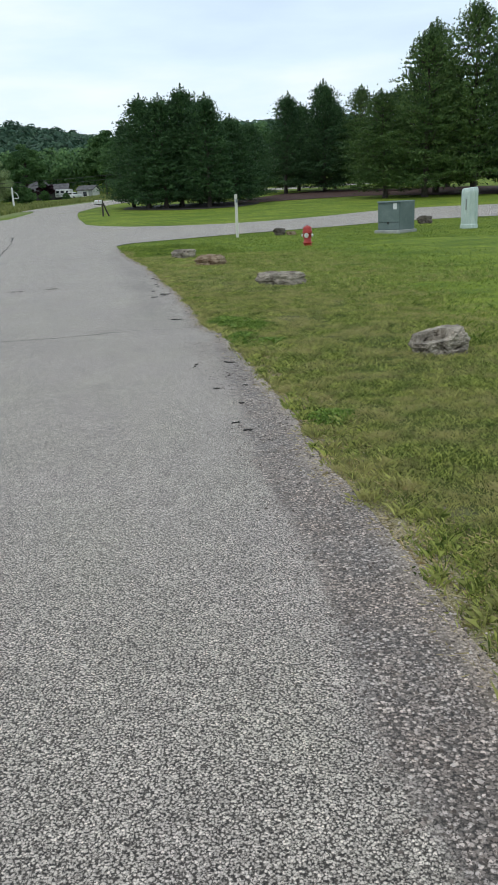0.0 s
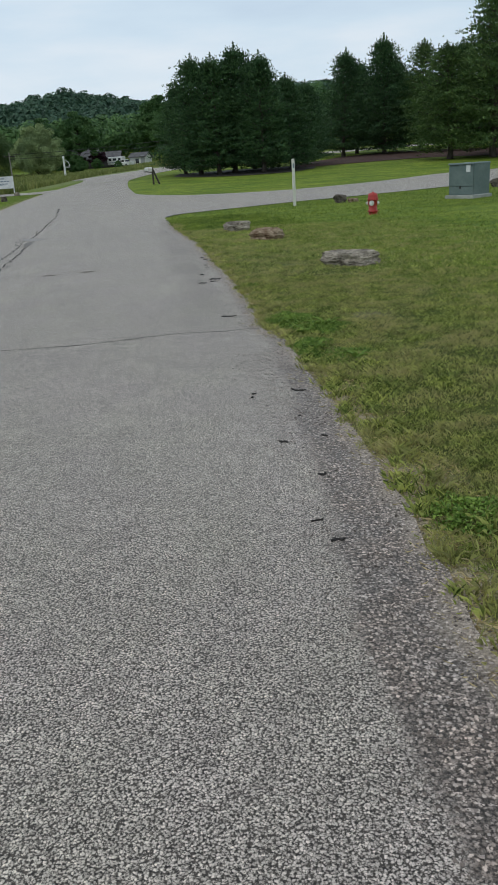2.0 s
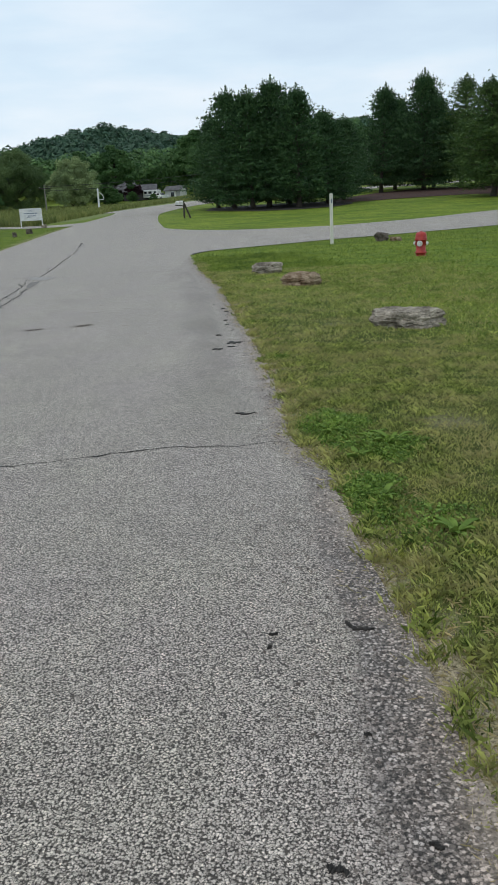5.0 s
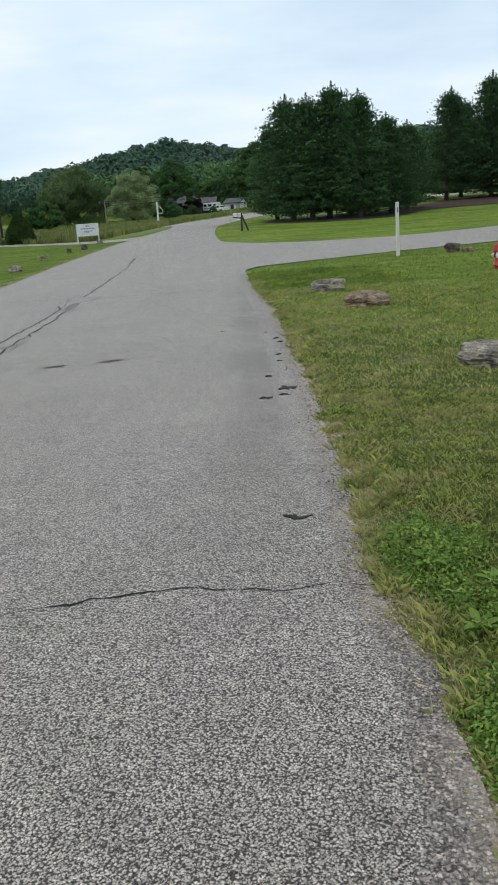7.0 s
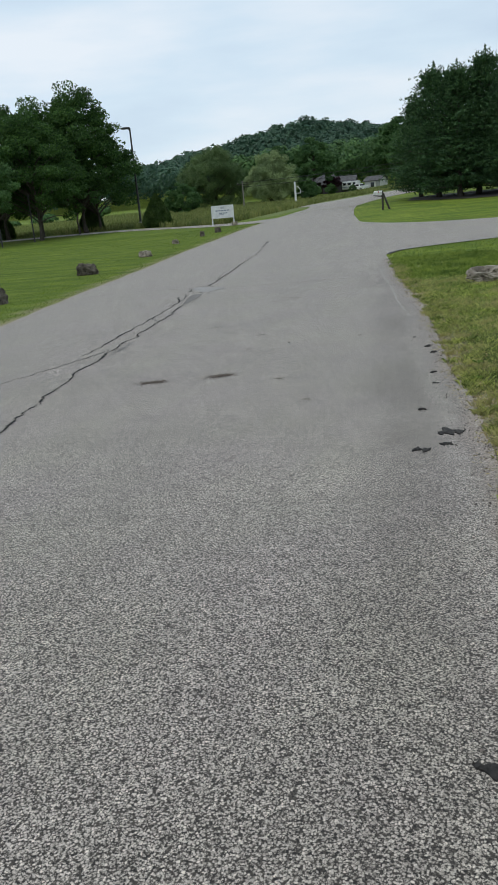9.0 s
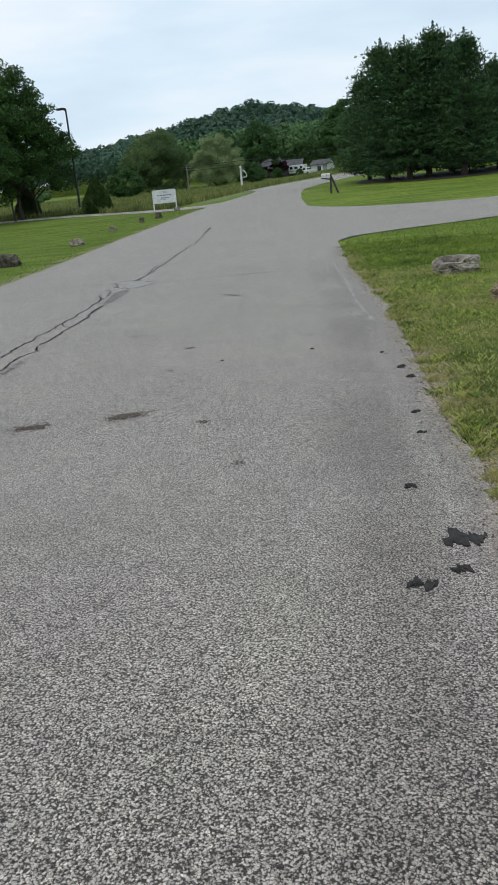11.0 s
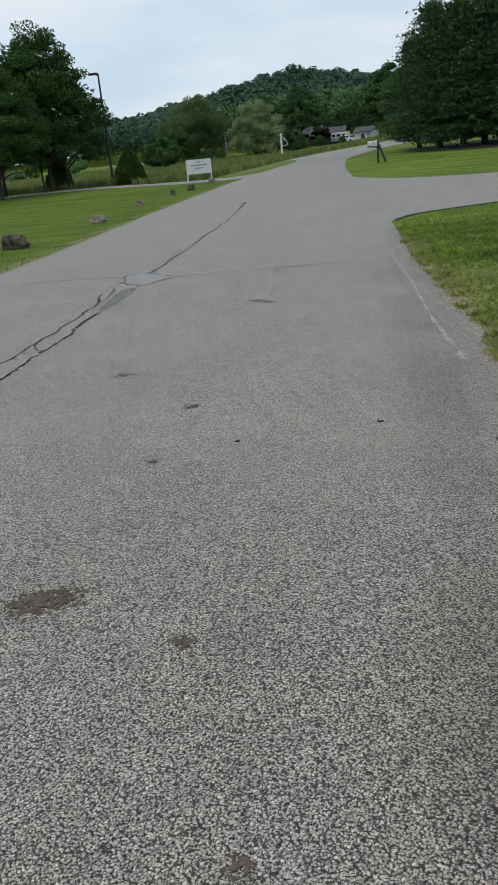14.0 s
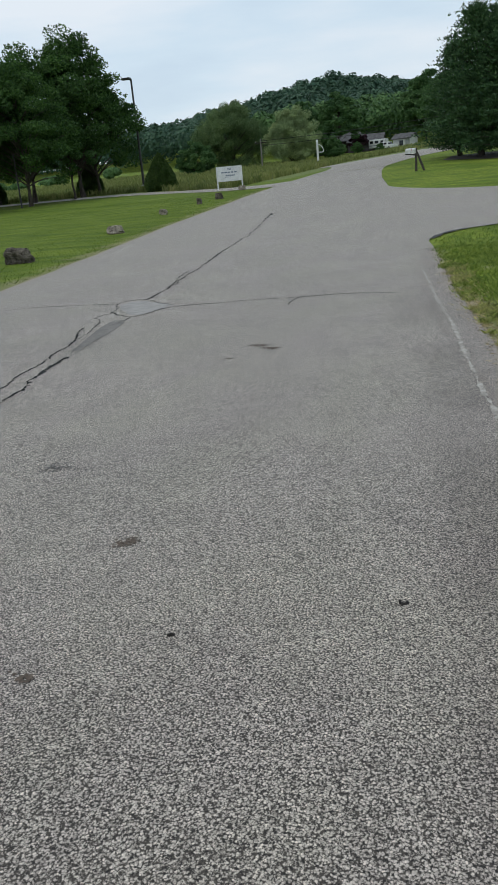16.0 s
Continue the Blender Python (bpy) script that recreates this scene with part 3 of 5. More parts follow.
road_crack([(-5.0, 8.85), (-3.4, 8.70), (-2.0, 8.68), (-1.43, 8.76), (-1.1, 8.86), (-0.84, 8.95), (-0.67, 9.01), (-0.5, 9.07), (-0.19, 9.06), (0.04, 9.09), (0.21, 9.14), (0.37, 9.14)], 0.0095, 21, "thin dark crack across the road", 16)
road_crack([(-2.9, 8.0), (-3.6, 11.0), (-4.07, 13.27), (-4.74, 15.8), (-5.2, 18.0), (-5.46, 19.13), (-5.47, 19.4)], 0.028, 22, "long dark crack along the road's middle", 12)
road_crack([(-5.52, 19.45), (-5.57, 19.91), (-5.75, 20.54), (-5.9, 21.19), (-5.95, 21.5)], 0.038, 31, "wide dark crack along the road's middle", 12)
road_crack([(-5.2, 16.6), (-5.55, 18.3), (-5.75, 19.4), (-5.9, 20.3), (-6.05, 21.0), (-6.24, 21.74), (-6.3, 22.09), (-6.5, 22.5), (-6.72, 22.95)], 0.024, 24)
road_crack([(-6.3, 22.09), (-6.45, 22.7), (-6.62, 23.2), (-6.9, 23.62), (-6.84, 23.9), (-6.95, 24.22), (-7.14, 24.5), (-7.17, 24.72)], 0.020, 32)
road_crack([(-5.83, 19.9), (-5.72, 19.69), (-5.54, 19.56)], 0.016, 33)
road_crack([(-7.19, 24.75), (-7.0, 24.95), (-6.72, 24.85), (-6.45, 24.62), (-6.19, 24.46)], 0.016, 25)
road_crack([(-6.86, 24.05), (-6.62, 23.8), (-6.40, 23.60), (-6.28, 23.72), (-6.20, 24.1), (-6.05, 24.34), (-5.52, 24.48), (-5.0, 24.62), (-4.5, 24.72), (-3.9, 24.85), (-3.3, 24.83)], 0.020, 26)
road_crack([(-6.40, 23.60), (-6.35, 23.3), (-6.42, 23.05)], 0.016, 34)
road_crack([(-9.4, 24.0), (-8.72, 24.48), (-8.0, 24.61), (-7.17, 24.66)], 0.014, 35)
road_crack([(-6.83, 24.95), (-7.12, 26.31), (-7.26, 27.1), (-7.59, 28.63), (-8.11, 30.89), (-8.5, 33.0), (-8.9, 35.0), (-9.4, 37.0)], 0.036, 23, "long dark crack along the road's middle", 12)
road_crack([(-7.0, 25.9), (-7.3, 26.9), (-7.6, 28.0)], 0.018, 36)
road_crack([(-9.55, 37.6), (-9.85, 38.9), (-10.3, 40.6)], 0.08, 27)
road_crack([(-4.51, 24.72), (-4.53, 24.4), (-4.48, 24.15)], 0.014, 28)
road_crack([(-5.4, 14.6), (-5.1, 16.3), (-5.05, 17.0)], 0.013, 29)


def filled_patch(points, seed, mat, label):
    """A smooth filled hollow in the road with a ragged outline."""
    rng = np.random.default_rng(seed)
    p = smooth_line(points + points[:1], 12)[:-1]
    mid = p.mean(0)
    p = mid + (p - mid) * (1 + 0.07 * rng.normal(size=(len(p), 1)))
    rings = np.stack([mid + (p - mid) * k for k in (1.0, 0.9, 0.5, 0.02)])
    rise = np.array([0.0135, 0.0165, 0.017, 0.017])[:, None]
    z = ground_z(rings[..., 0], rings[..., 1]) + rise
    v = np.concatenate([rings, z[..., None]], -1).reshape(-1, 3)
    n = len(p)
    i, j = np.arange(n), (np.arange(n) + 1) % n
    f = np.concatenate([np.stack([i + k * n, j + k * n, j + (k + 1) * n, i + (k + 1) * n], 1) for k in range(3)])
    return part("filled_patch", mesh_data("filled_patch", v, f, mat, True), mat, road, label)


filled_patch([(-6.08, 21.72), (-6.22, 22.2), (-6.40, 22.75), (-6.52, 23.3), (-6.42, 23.42), (-6.24, 23.1), (-6.12, 22.4), (-6.02, 21.85)], 51, M_FILL, "smooth dark grey filling in the road")
filled_patch([(-6.80, 24.1), (-7.05, 24.55), (-6.95, 24.85), (-6.6, 24.7), (-6.25, 24.4), (-6.3, 23.95), (-6.45, 23.75)], 52, M_FILL_PALE, "smooth pale bluish-grey filling between cracks")


def worn_spot(x, y, rx, ry, turn, n, seed, mat, label="", name="worn_spot"):
    """Where chips are gone and dark binder shows: many small flat flakes, thinning outwards."""
    rng = np.random.default_rng(seed)
    px, py = rng.normal(size=n) * rx * 0.5, rng.normal(size=n) * ry * 0.5
    c, s = math.cos(turn), math.sin(turn)
    px, py = x + c * px - s * py, y + s * px + c * py
    k = np.arange(5) * 2 * np.pi / 5 + rng.random((n, 1)) * 6
    r = (0.004 + 0.007 * rng.random((n, 1))) * (0.7 + 0.6 * rng.random((n, 5)))
    vx, vy = px[:, None] + r * np.cos(k), py[:, None] + r * np.sin(k)
    v = np.stack([vx, vy, ground_z(vx, vy) + 0.0155 + 0.002 * rng.random((n, 1))], -1).reshape(-1, 3)
    return part(name, mesh_data(name, v, np.arange(n * 5).reshape(n, 5), mat), mat, road, label)


worn_spot(-6.16, 22.3, 0.16, 0.9, 0.20, 420, 3, M_DAMP, "dark worn chips round the filled hollow")
worn_spot(-2.87, 15.25, 0.16, 0.085, 0.6, 420, 5, M_STAIN, "shallow dark hole in the road")
worn_spot(-3.5, 15.0, 0.14, 0.08, 0.4, 360, 6, M_STAIN)
worn_spot(-2.2, 15.08, 0.05, 0.035, 0.2, 40, 7, M_STAIN)
worn_spot(-3.24, 17.76, 0.05, 0.045, 0.3, 60, 8, M_STAIN)
worn_spot(-4.19, 18.61, 0.10, 0.07, 0.2, 60, 9, M_DAMP)
worn_spot(-1.72, 14.25, 0.05, 0.04, 0.2, 24, 10, M_STAIN)
worn_spot(-4.08, 21.92, 0.10, 0.05, 0.0, 110, 11, M_STAIN)
worn_spot(-3.90, 21.80, 0.10, 0.05, 0.0, 110, 12, M_STAIN)
worn_spot(-3.09, 16.73, 0.04, 0.03, 0.0, 26, 13, M_STAIN)
worn_spot(-4.17, 21.38, 0.06, 0.03, 0.0, 40, 14, M_STAIN)
worn_spot(-4.9, 17.0, 0.06, 0.6, 0.2, 220, 15, M_DAMP)


# ---- dark bark scraps and stones on the road's edge ----
def scrap(x, y, length, width, turn, seed, bent=0.0):
    """A curled flake of bark or tar."""
    n, m = 26, 5
    if y < 7:
        length, width = 0.68 * length, 0.55 * width
    rng = np.random.default_rng(seed)
    u, w = np.meshgrid(np.linspace(-1, 1, n), np.linspace(-1, 1, m), indexing="ij")
    px = u * length * 0.36
    ph = rng.random(3) * 6
    half = width * 0.36 * np.sqrt(np.clip(1.02 - u * u, 0.01, 1)) * (1 + 0.4 * np.sin(3.1 * u + ph[0]) + 0.35 * np.sin(9 * u + ph[1]) + 0.2 * np.sin(17 * u + ph[2]))
    py = w * half + bent * (u * u - 0.4) * length + 0.16 * width * np.sin(4.5 * u + ph[2]) + 0.07 * width * rng.normal(size=(n, m))
    top = 0.002 + 0.003 * (1 - w * w) + 0.005 * rng.random((n, m))
    v = np.concatenate([np.stack([px, py, top], -1).reshape(-1, 3), np.stack([px, py, 0 * px - 0.002], -1).reshape(-1, 3)])
    g = grid_faces(n, m)
    ring = [i * m for i in range(n)] + [(n - 1) * m + j for j in range(1, m)] + [i * m + m - 1 for i in range(n - 2, -1, -1)] + [j for j in range(m - 2, 0, -1)]
    walls = [(a, b, b + n * m, a + n * m) for a, b in zip(ring, ring[1:] + ring[:1])]
    f = np.concatenate([g, g[:, ::-1] + n * m, np.array(walls)])
    ob = part("bark_scrap", mesh_data("bark_scrap", v, f, M_DEBRIS), M_DEBRIS, None)
    ob.matrix_world = pose(x, y, gz(x, y) + 0.013, 0, 0, turn)
    return tagged(ob, "dark curled bark scrap lying on the gravel road edge", "bark", "bark scraps on the road")


SCRAPS = ((0.35, 6.67, 0.07, 0.035, 10), (0.34, 6.58, 0.04, 0.025, 60), (0.66, 6.72, 0.24, 0.05, -25), (0.56, 5.6, 0.11, 0.05, -15), (0.80, 5.68, 0.08, 0.03, -30), (0.76, 5.06, 0.09, 0.05, 20),
          (0.71, 4.5, 0.12, 0.02, 15), (0.79, 4.3, 0.13, 0.06, 10), (-0.05, 9.94, 0.22, 0.05, -4), (-0.47, 13.3, 0.27, 0.16, 20), (-0.62, 12.88, 0.16, 0.10, 0), (-0.48, 13.02, 0.11, 0.08, 30),
          (-0.73, 14.8, 0.08, 0.05, 0), (-0.74, 13.9, 0.09, 0.06, 40), (-0.9, 16.25, 0.12, 0.06, 70), (-0.8, 15.25, 0.10, 0.05, 60), (-1.0, 16.6, 0.14, 0.06, 80),
          (-1.91, 17.48, 0.055, 0.028, 0), (-2.69, 17.09, 0.04, 0.02, 20), (0.66, 6.1, 0.05, 0.03, 0), (-1.22, 17.2, 0.05, 0.04, 0))
for k, (x, y, a, b, turn) in enumerate(SCRAPS):
    scrap(x, y, a, b, turn, 40 + k, 0.15 if k % 3 == 2 else 0.0)


# ---- rocks ----
def rock(x, y, size, turn, seed, mat, label, sink=0.12, tilt=0.0, group="boulders along the road", cut=0.58, lean=0.0, pit=None):
    """A weathered boulder: a rounded block cut by flat breaks, with ledges and pits."""
    bm = bmesh.new()
    bmesh.ops.create_icosphere(bm, subdivisions=5, radius=1.0)
    rng = np.random.default_rng(seed)
    n = 13
    cuts = directions(rng, n)
    cuts[0] = (0.12, -0.1, 1)
    cuts[1:, 2] *= 0.55
    cuts /= np.linalg.norm(cuts, axis=1, keepdims=True)
    reach = cut + 0.30 * rng.random(n)
    off = rng.random(3) * 40
    for v in bm.verts:
        k = cuts @ np.array(v.co)
        r = min([1.0] + [reach[i] / k[i] for i in range(n) if k[i] > 0.2])
        p = v.co.normalized()
        r = min(r, 0.97) / (abs(p.x) ** 3 + abs(p.y) ** 3 + abs(p.z) ** 3) ** 0.333 * 0.92
        q = p * 2.1 + Vector(off)
        r *= 1 + 0.09 * noise.noise(q) + 0.06 * noise.noise(q * 2.7) - 0.06 * max(0.0, 0.16 - abs(noise.noise(q * 2.2))) / 0.16 + 0.05 * noise.noise(q * 7.5) + 0.03 * noise.noise(q * 17)
        r += 0.028 * math.copysign(1, math.sin(11 * p.z + 2 * p.x + 3 * noise.noise(q))) * (1 - abs(p.z))
        v.co = p * r
    for v in bm.verts:
        v.co = Vector((v.co.x * size[0] / 1.7, v.co.y * size[1] / 1.7, v.co.z * size[2] / 1.5))
    lo = -size[2] / 1.5 * 0.55
    for v in bm.verts:
        v.co.z = max(v.co.z, lo)
    if pit:
        for v in bm.verts:
            x1, y1, top = v.co.x / size[0], v.co.y / size[1], size[2] * 0.45
            ledge = float(step(0.02, -0.08, y1) * step(0.20, 0.10, x1))
            bowl = float(step(1.0, 0.7, math.hypot((x1 + 0.10) / pit[0], (y1 - 0.03) / pit[1])))
            v.co.z = min(v.co.z, top * (1 - (0.5 + 0.15 * x1) * ledge))
            if v.co.z > -top * 0.2:
                v.co.z -= bowl * (v.co.z + 0.2 * top)
    ob = part("boulder", bm, mat, None, smooth=False)
    ob.matrix_world = pose(x, y, gz(x, y) - lo - sink * size[2], tilt, lean, turn)
    return tagged(ob, label, "rock", group)


rock(2.68, 6.72, (0.50, 0.38, 0.30), 10, 12, M_ROCK, "broken grey boulder with a dark hollow sitting in grass", 0.06, cut=0.80, lean=-9, pit=(0.30, 0.20))
rock(1.57, 14.05, (0.92, 0.5, 0.31), -18, 27, M_ROCK, "long flat grey boulder in the lawn", 0.12)
rock(0.17, 19.95, (0.72, 0.52, 0.31), 12, 9, M_ROCK_RUST, "low rust-brown craggy boulder in the lawn", 0.1, cut=0.80)
rock(-0.67, 22.9, (0.70, 0.5, 0.37), 0, 13, M_ROCK, "low grey boulder with a worn hollow top in the lawn", 0.1, cut=0.72, pit=(0.22, 0.18))
rock(2.75, 33.6, (0.50, 0.42, 0.38), 20, 19, M_ROCK_DARK, "dark pointed boulder beside the side road", 0.1)
rock(3.25, 33.4, (0.42, 0.35, 0.2), 0, 16, M_ROCK_RUST, "small brown rock beside the side road", 0.1)
rock(9.75, 37.2, (0.80, 0.6, 0.46), 0, 18, M_ROCK_DARK, "dark brown boulder behind the transformer cabinet", 0.1)
LEFT_ROCKS = ((-11.7, 23.7, 0.62, 0.62), (-13.4, 31.0, 0.66, 0.46), (-14.55, 37.7, 0.52, 0.30), (-16.4, 45.0, 0.40, 0.24), (-16.05, 44.3, 0.34, 0.28), (-16.65, 49.2, 0.34, 0.34), (-16.6, 51.4, 0.46, 0.36), (-17.9, 58.0, 0.5, 0.3))
for k, (x, y, w, h) in enumerate(LEFT_ROCKS):
    rock(x, y, (w, w * 0.75, h), 25 * k, 30 + k, M_ROCK_DARK if k in (0, 1, 5, 6) else M_ROCK, "small block of stone marking the lawn edge", 0.1)


# ---- fire hydrant ----
def hydrant(x, y):
    t = thing("fire_hydrant", (x, y, gz(x, y) - 0.01), "red cast-iron fire hydrant with silvery caps on the lawn", "fire hydrant", turn=-20)
    bm = bmesh.new()
    lathe(bm, [(0.17, 0), (0.17, 0.03), (0.125, 0.035), (0.125, 0.10), (0.165, 0.105), (0.165, 0.135), (0.128, 0.14), (0.125, 0.30), (0.13, 0.43), (0.168, 0.435), (0.168, 0.465), (0.13, 0.47)], 24)
    part("barrel", bm, M_RED, t, smooth=True)
    bm = bmesh.new()
    lathe(bm, [(0.158, 0.47), (0.158, 0.49), (0.147, 0.50), (0.146, 0.56), (0.135, 0.61), (0.10, 0.645), (0.03, 0.66)], 24)
    part("bonnet", bm, M_RED, t, smooth=True)
    bm = bmesh.new()
    lathe(bm, [(0.03, 0.655), (0.028, 0.68), (0.015, 0.685)], 5)
    part("operating_nut", bm, M_RED, t)
    for a in range(8):
        bm = bmesh.new()
        c, s = math.cos(a * math.pi / 4), math.sin(a * math.pi / 4)
        rod(bm, (0.125 * c, 0.125 * s, 0.135), (0.125 * c, 0.125 * s, 0.155), 0.012, seg=6)
        part("bolt", bm, M_RED, t)
    for way, r, name in (((-1, 0, 0), 0.05, "hose_outlet"), ((1, 0, 0), 0.05, "hose_outlet"), ((0, -1, 0), 0.07, "pumper_outlet")):
        w = Vector(way)
        bm = bmesh.new()
        rod(bm, w * 0.08 + Vector((0, 0, 0.36)), w * 0.145 + Vector((0, 0, 0.36)), r * 1.05, seg=16)
        outlet = part(name, bm, M_RED, t, smooth=False)
        bm = bmesh.new()
        rod(bm, w * 0.145 + Vector((0, 0, 0.36)), w * 0.185 + Vector((0, 0, 0.36)), r * 1.12, r * 0.95, seg=16)
        rod(bm, w * 0.185 + Vector((0, 0, 0.36)), w * 0.215 + Vector((0, 0, 0.36)), r * 0.3, seg=5)
        part("cap", bm, M_WHITE, outlet, "silvery white cap")


hydrant(3.24, 26.2)


# ---- utility cabinets and posts ----
def transformer(x, y, turn):
    t = thing("transformer_cabinet", (x, y, gz(x, y) - 0.02), "dull grey-green steel transformer cabinet on a concrete pad", "utility box", turn=turn)
    bm = bmesh.new()
    box(bm, (0, 0, 0.06), (1.20, 1.20, 0.16), 0.02)
    part("pad", bm, M_CONC, t, "pale concrete pad")
    bm = bmesh.new()
    box(bm, (0, 0.05, 0.66), (1.04, 1.0, 1.05), 0.015)
    part("body", bm, M_UTIL, t)
    bm = bmesh.new()
    box(bm, (0, 0.02, 1.21), (1.08, 1.12, 0.06), 0.02, 0.96)
    part("lid", bm, M_UTIL, t)
    bm = bmesh.new()
    box(bm, (0, -0.465, 0.80), (1.0, 0.035, 0.72), 0.008)
    upper = part("door", bm, M_UTIL, t)
    bm = bmesh.new()
    box(bm, (0, -0.465, 0.28), (1.0, 0.035, 0.26), 0.008)
    part("sill_panel", bm, M_UTIL, t)
    bm = bmesh.new()
    box(bm, (-0.02, -0.495, 0.40), (0.06, 0.03, 0.09), 0.006)
    rod(bm, (-0.02, -0.51, 0.42), (-0.02, -0.53, 0.42), 0.018, seg=8)
    part("padlock", bm, M_DARK, upper, "black padlock hasp")
    bm = bmesh.new()
    box(bm, (0.30, -0.486, 1.04), (0.17, 0.006, 0.24))
    part("warning_label", bm, M_LABEL, upper, "white sticker")
    for s in (-0.49, 0.49):
        bm = bmesh.new()
        rod(bm, (s, -0.48, 0.5), (s, -0.48, 1.1), 0.014, seg=8)
        part("hinge", bm, M_UTIL, upper)


transformer(7.3, 31.9, -46)


def pedestal(x, y, turn):
    t = thing("telecom_pedestal", (x, y, gz(x, y) - 0.02), "tall pale green weathered telecom pedestal on the lawn", "utility box", turn=turn)
    bm = bmesh.new()
    lathe(bm, [(0.36, 0.0), (0.36, 0.16), (0.335, 0.18)], 20)
    part("base", bm, M_PED, t)
    bm = bmesh.new()
    lathe(bm, [(0.33, 0.18), (0.33, 1.46), (0.30, 1.58), (0.27, 1.60)], 20)
    for v in bm.verts:
        if v.co.z > 1.4:
            v.co.z += 0.10 * v.co.x
    part("cover", bm, M_PED, t)
    for k in range(5):
        bm = bmesh.new()
        a = math.radians(-125 + 17 * k)
        box(bm, (0.335 * math.cos(a), 0.335 * math.sin(a), 0.85), (0.02, 0.02, 1.1), 0.005, m=Matrix.Rotation(a, 4, "Z"))
        part("rib", bm, M_PED, t)
    bm = bmesh.new()
    box(bm, (-0.22, -0.26, 0.95), (0.03, 0.05, 0.42), 0.006)
    part("latch", bm, M_STEEL, t, "dark vertical latch")


pedestal(10.45, 32.6, 0)


def marker_post(x, y):
    t = thing("marker_post", (x, y, gz(x, y) - 0.03), "weathered white wooden post on the lawn by the side road", "post", turn=12)
    bm = bmesh.new()
    box(bm, (0, 0, 0.86), (0.105, 0.10, 1.72), 0.012, 0.97)
    part("shaft", bm, M_POST, t)
    bm = bmesh.new()
    box(bm, (0, 0, 1.735), (0.112, 0.108, 0.03), 0.008, 0.8)
    part("cap", bm, M_POST, t)
    bm = bmesh.new()
    box(bm, (0.0, -0.054, 1.50), (0.055, 0.006, 0.16))
    part("number_plate", bm, M_INK, t, "faded dark strip")


marker_post(0.98, 33.3)


def mailbox(x, y):
    t = thing("mailbox", (x, y, gz(x, y) - 0.02), "pale mailbox on a leaning dark timber stand", "mailbox", turn=-8)
    bm = bmesh.new()
    box(bm, (0, 0, 0.55), (0.10, 0.10, 1.14), 0.008)
    part("post", bm, M_DARKWOOD, t)
    bm = bmesh.new()
    box(bm, (0.24, 0, 0.46), (0.10, 0.09, 1.10), 0.008, m=Matrix.Rotation(radians(-22), 4, "Y"))
    part("brace", bm, M_DARKWOOD, t)
    bm = bmesh.new()
    box(bm, (-0.22, 0, 0.83), (0.70, 0.12, 0.06), 0.008, m=Matrix.Rotation(radians(8), 4, "Y"))
    part("arm", bm, M_DARKWOOD, t)
    bm = bmesh.new()
    prof = [(-0.13, 0), (0.13, 0), (0.13, 0.14)] + [(0.13 * math.cos(a), 0.14 + 0.11 * math.sin(a)) for a in np.linspace(0.3, math.pi - 0.3, 7)] + [(-0.13, 0.14)]
    ends = [[bm.verts.new((-0.50 + 0.5 * e, p, 0.89 + z)) for p, z in prof] for e in (0, 1)]
    for k in range(len(prof)):
        bm.faces.new((ends[0][k], ends[0][(k + 1) % len(prof)], ends[1][(k + 1) % len(prof)], ends[1][k]))
    bm.faces.new(ends[0])
    bm.faces.new(list(reversed(ends[1])))
    shell = part("box", bm, M_SIDING, t, "pale metal letter box")
    bm = bmesh.new()
    box(bm, (-0.512, 0, 1.0), (0.02, 0.25, 0.20), 0.006)
    part("door", bm, M_SIDING, shell)
    bm = bmesh.new()
    box(bm, (-0.2, -0.14, 1.06), (0.03, 0.01, 0.12))
    part("flag", bm, M_RED, shell, "small red flag")


mailbox(-8.3, 57.9)


def bracket_post(x, y):
    t = thing("white_post", (x, y, gz(x, y) - 0.03), "tall white post with a curved bracket by the meadow", "post", turn=5)
    bm = bmesh.new()
    box(bm, (0, 0, 1.3), (0.26, 0.24, 2.6), 0.03, 0.8)
    part("shaft", bm, M_WHITE, t)
    bm = bmesh.new()
    lathe(bm, [(0.17, 2.6), (0.13, 2.7), (0.02, 2.85)], 4)
    part("finial", bm, M_WHITE, t)
    bm = bmesh.new()
    box(bm, (0.42, 0, 1.38), (0.66, 0.08, 0.10), 0.02)
    part("arm", bm, M_WHITE, t)
    bm = bmesh.new()
    arc = [Vector((0.74 * math.sin(a), 0, 1.4 + 0.9 * math.cos(a))) for a in np.linspace(0.15, 1.5, 9)]
    for a, b in zip(arc, arc[1:]):
        rod(bm, a, b, 0.038, seg=8)
    part("bracket", bm, M_WHITE, t)


bracket_post(-29.1, 114.0)


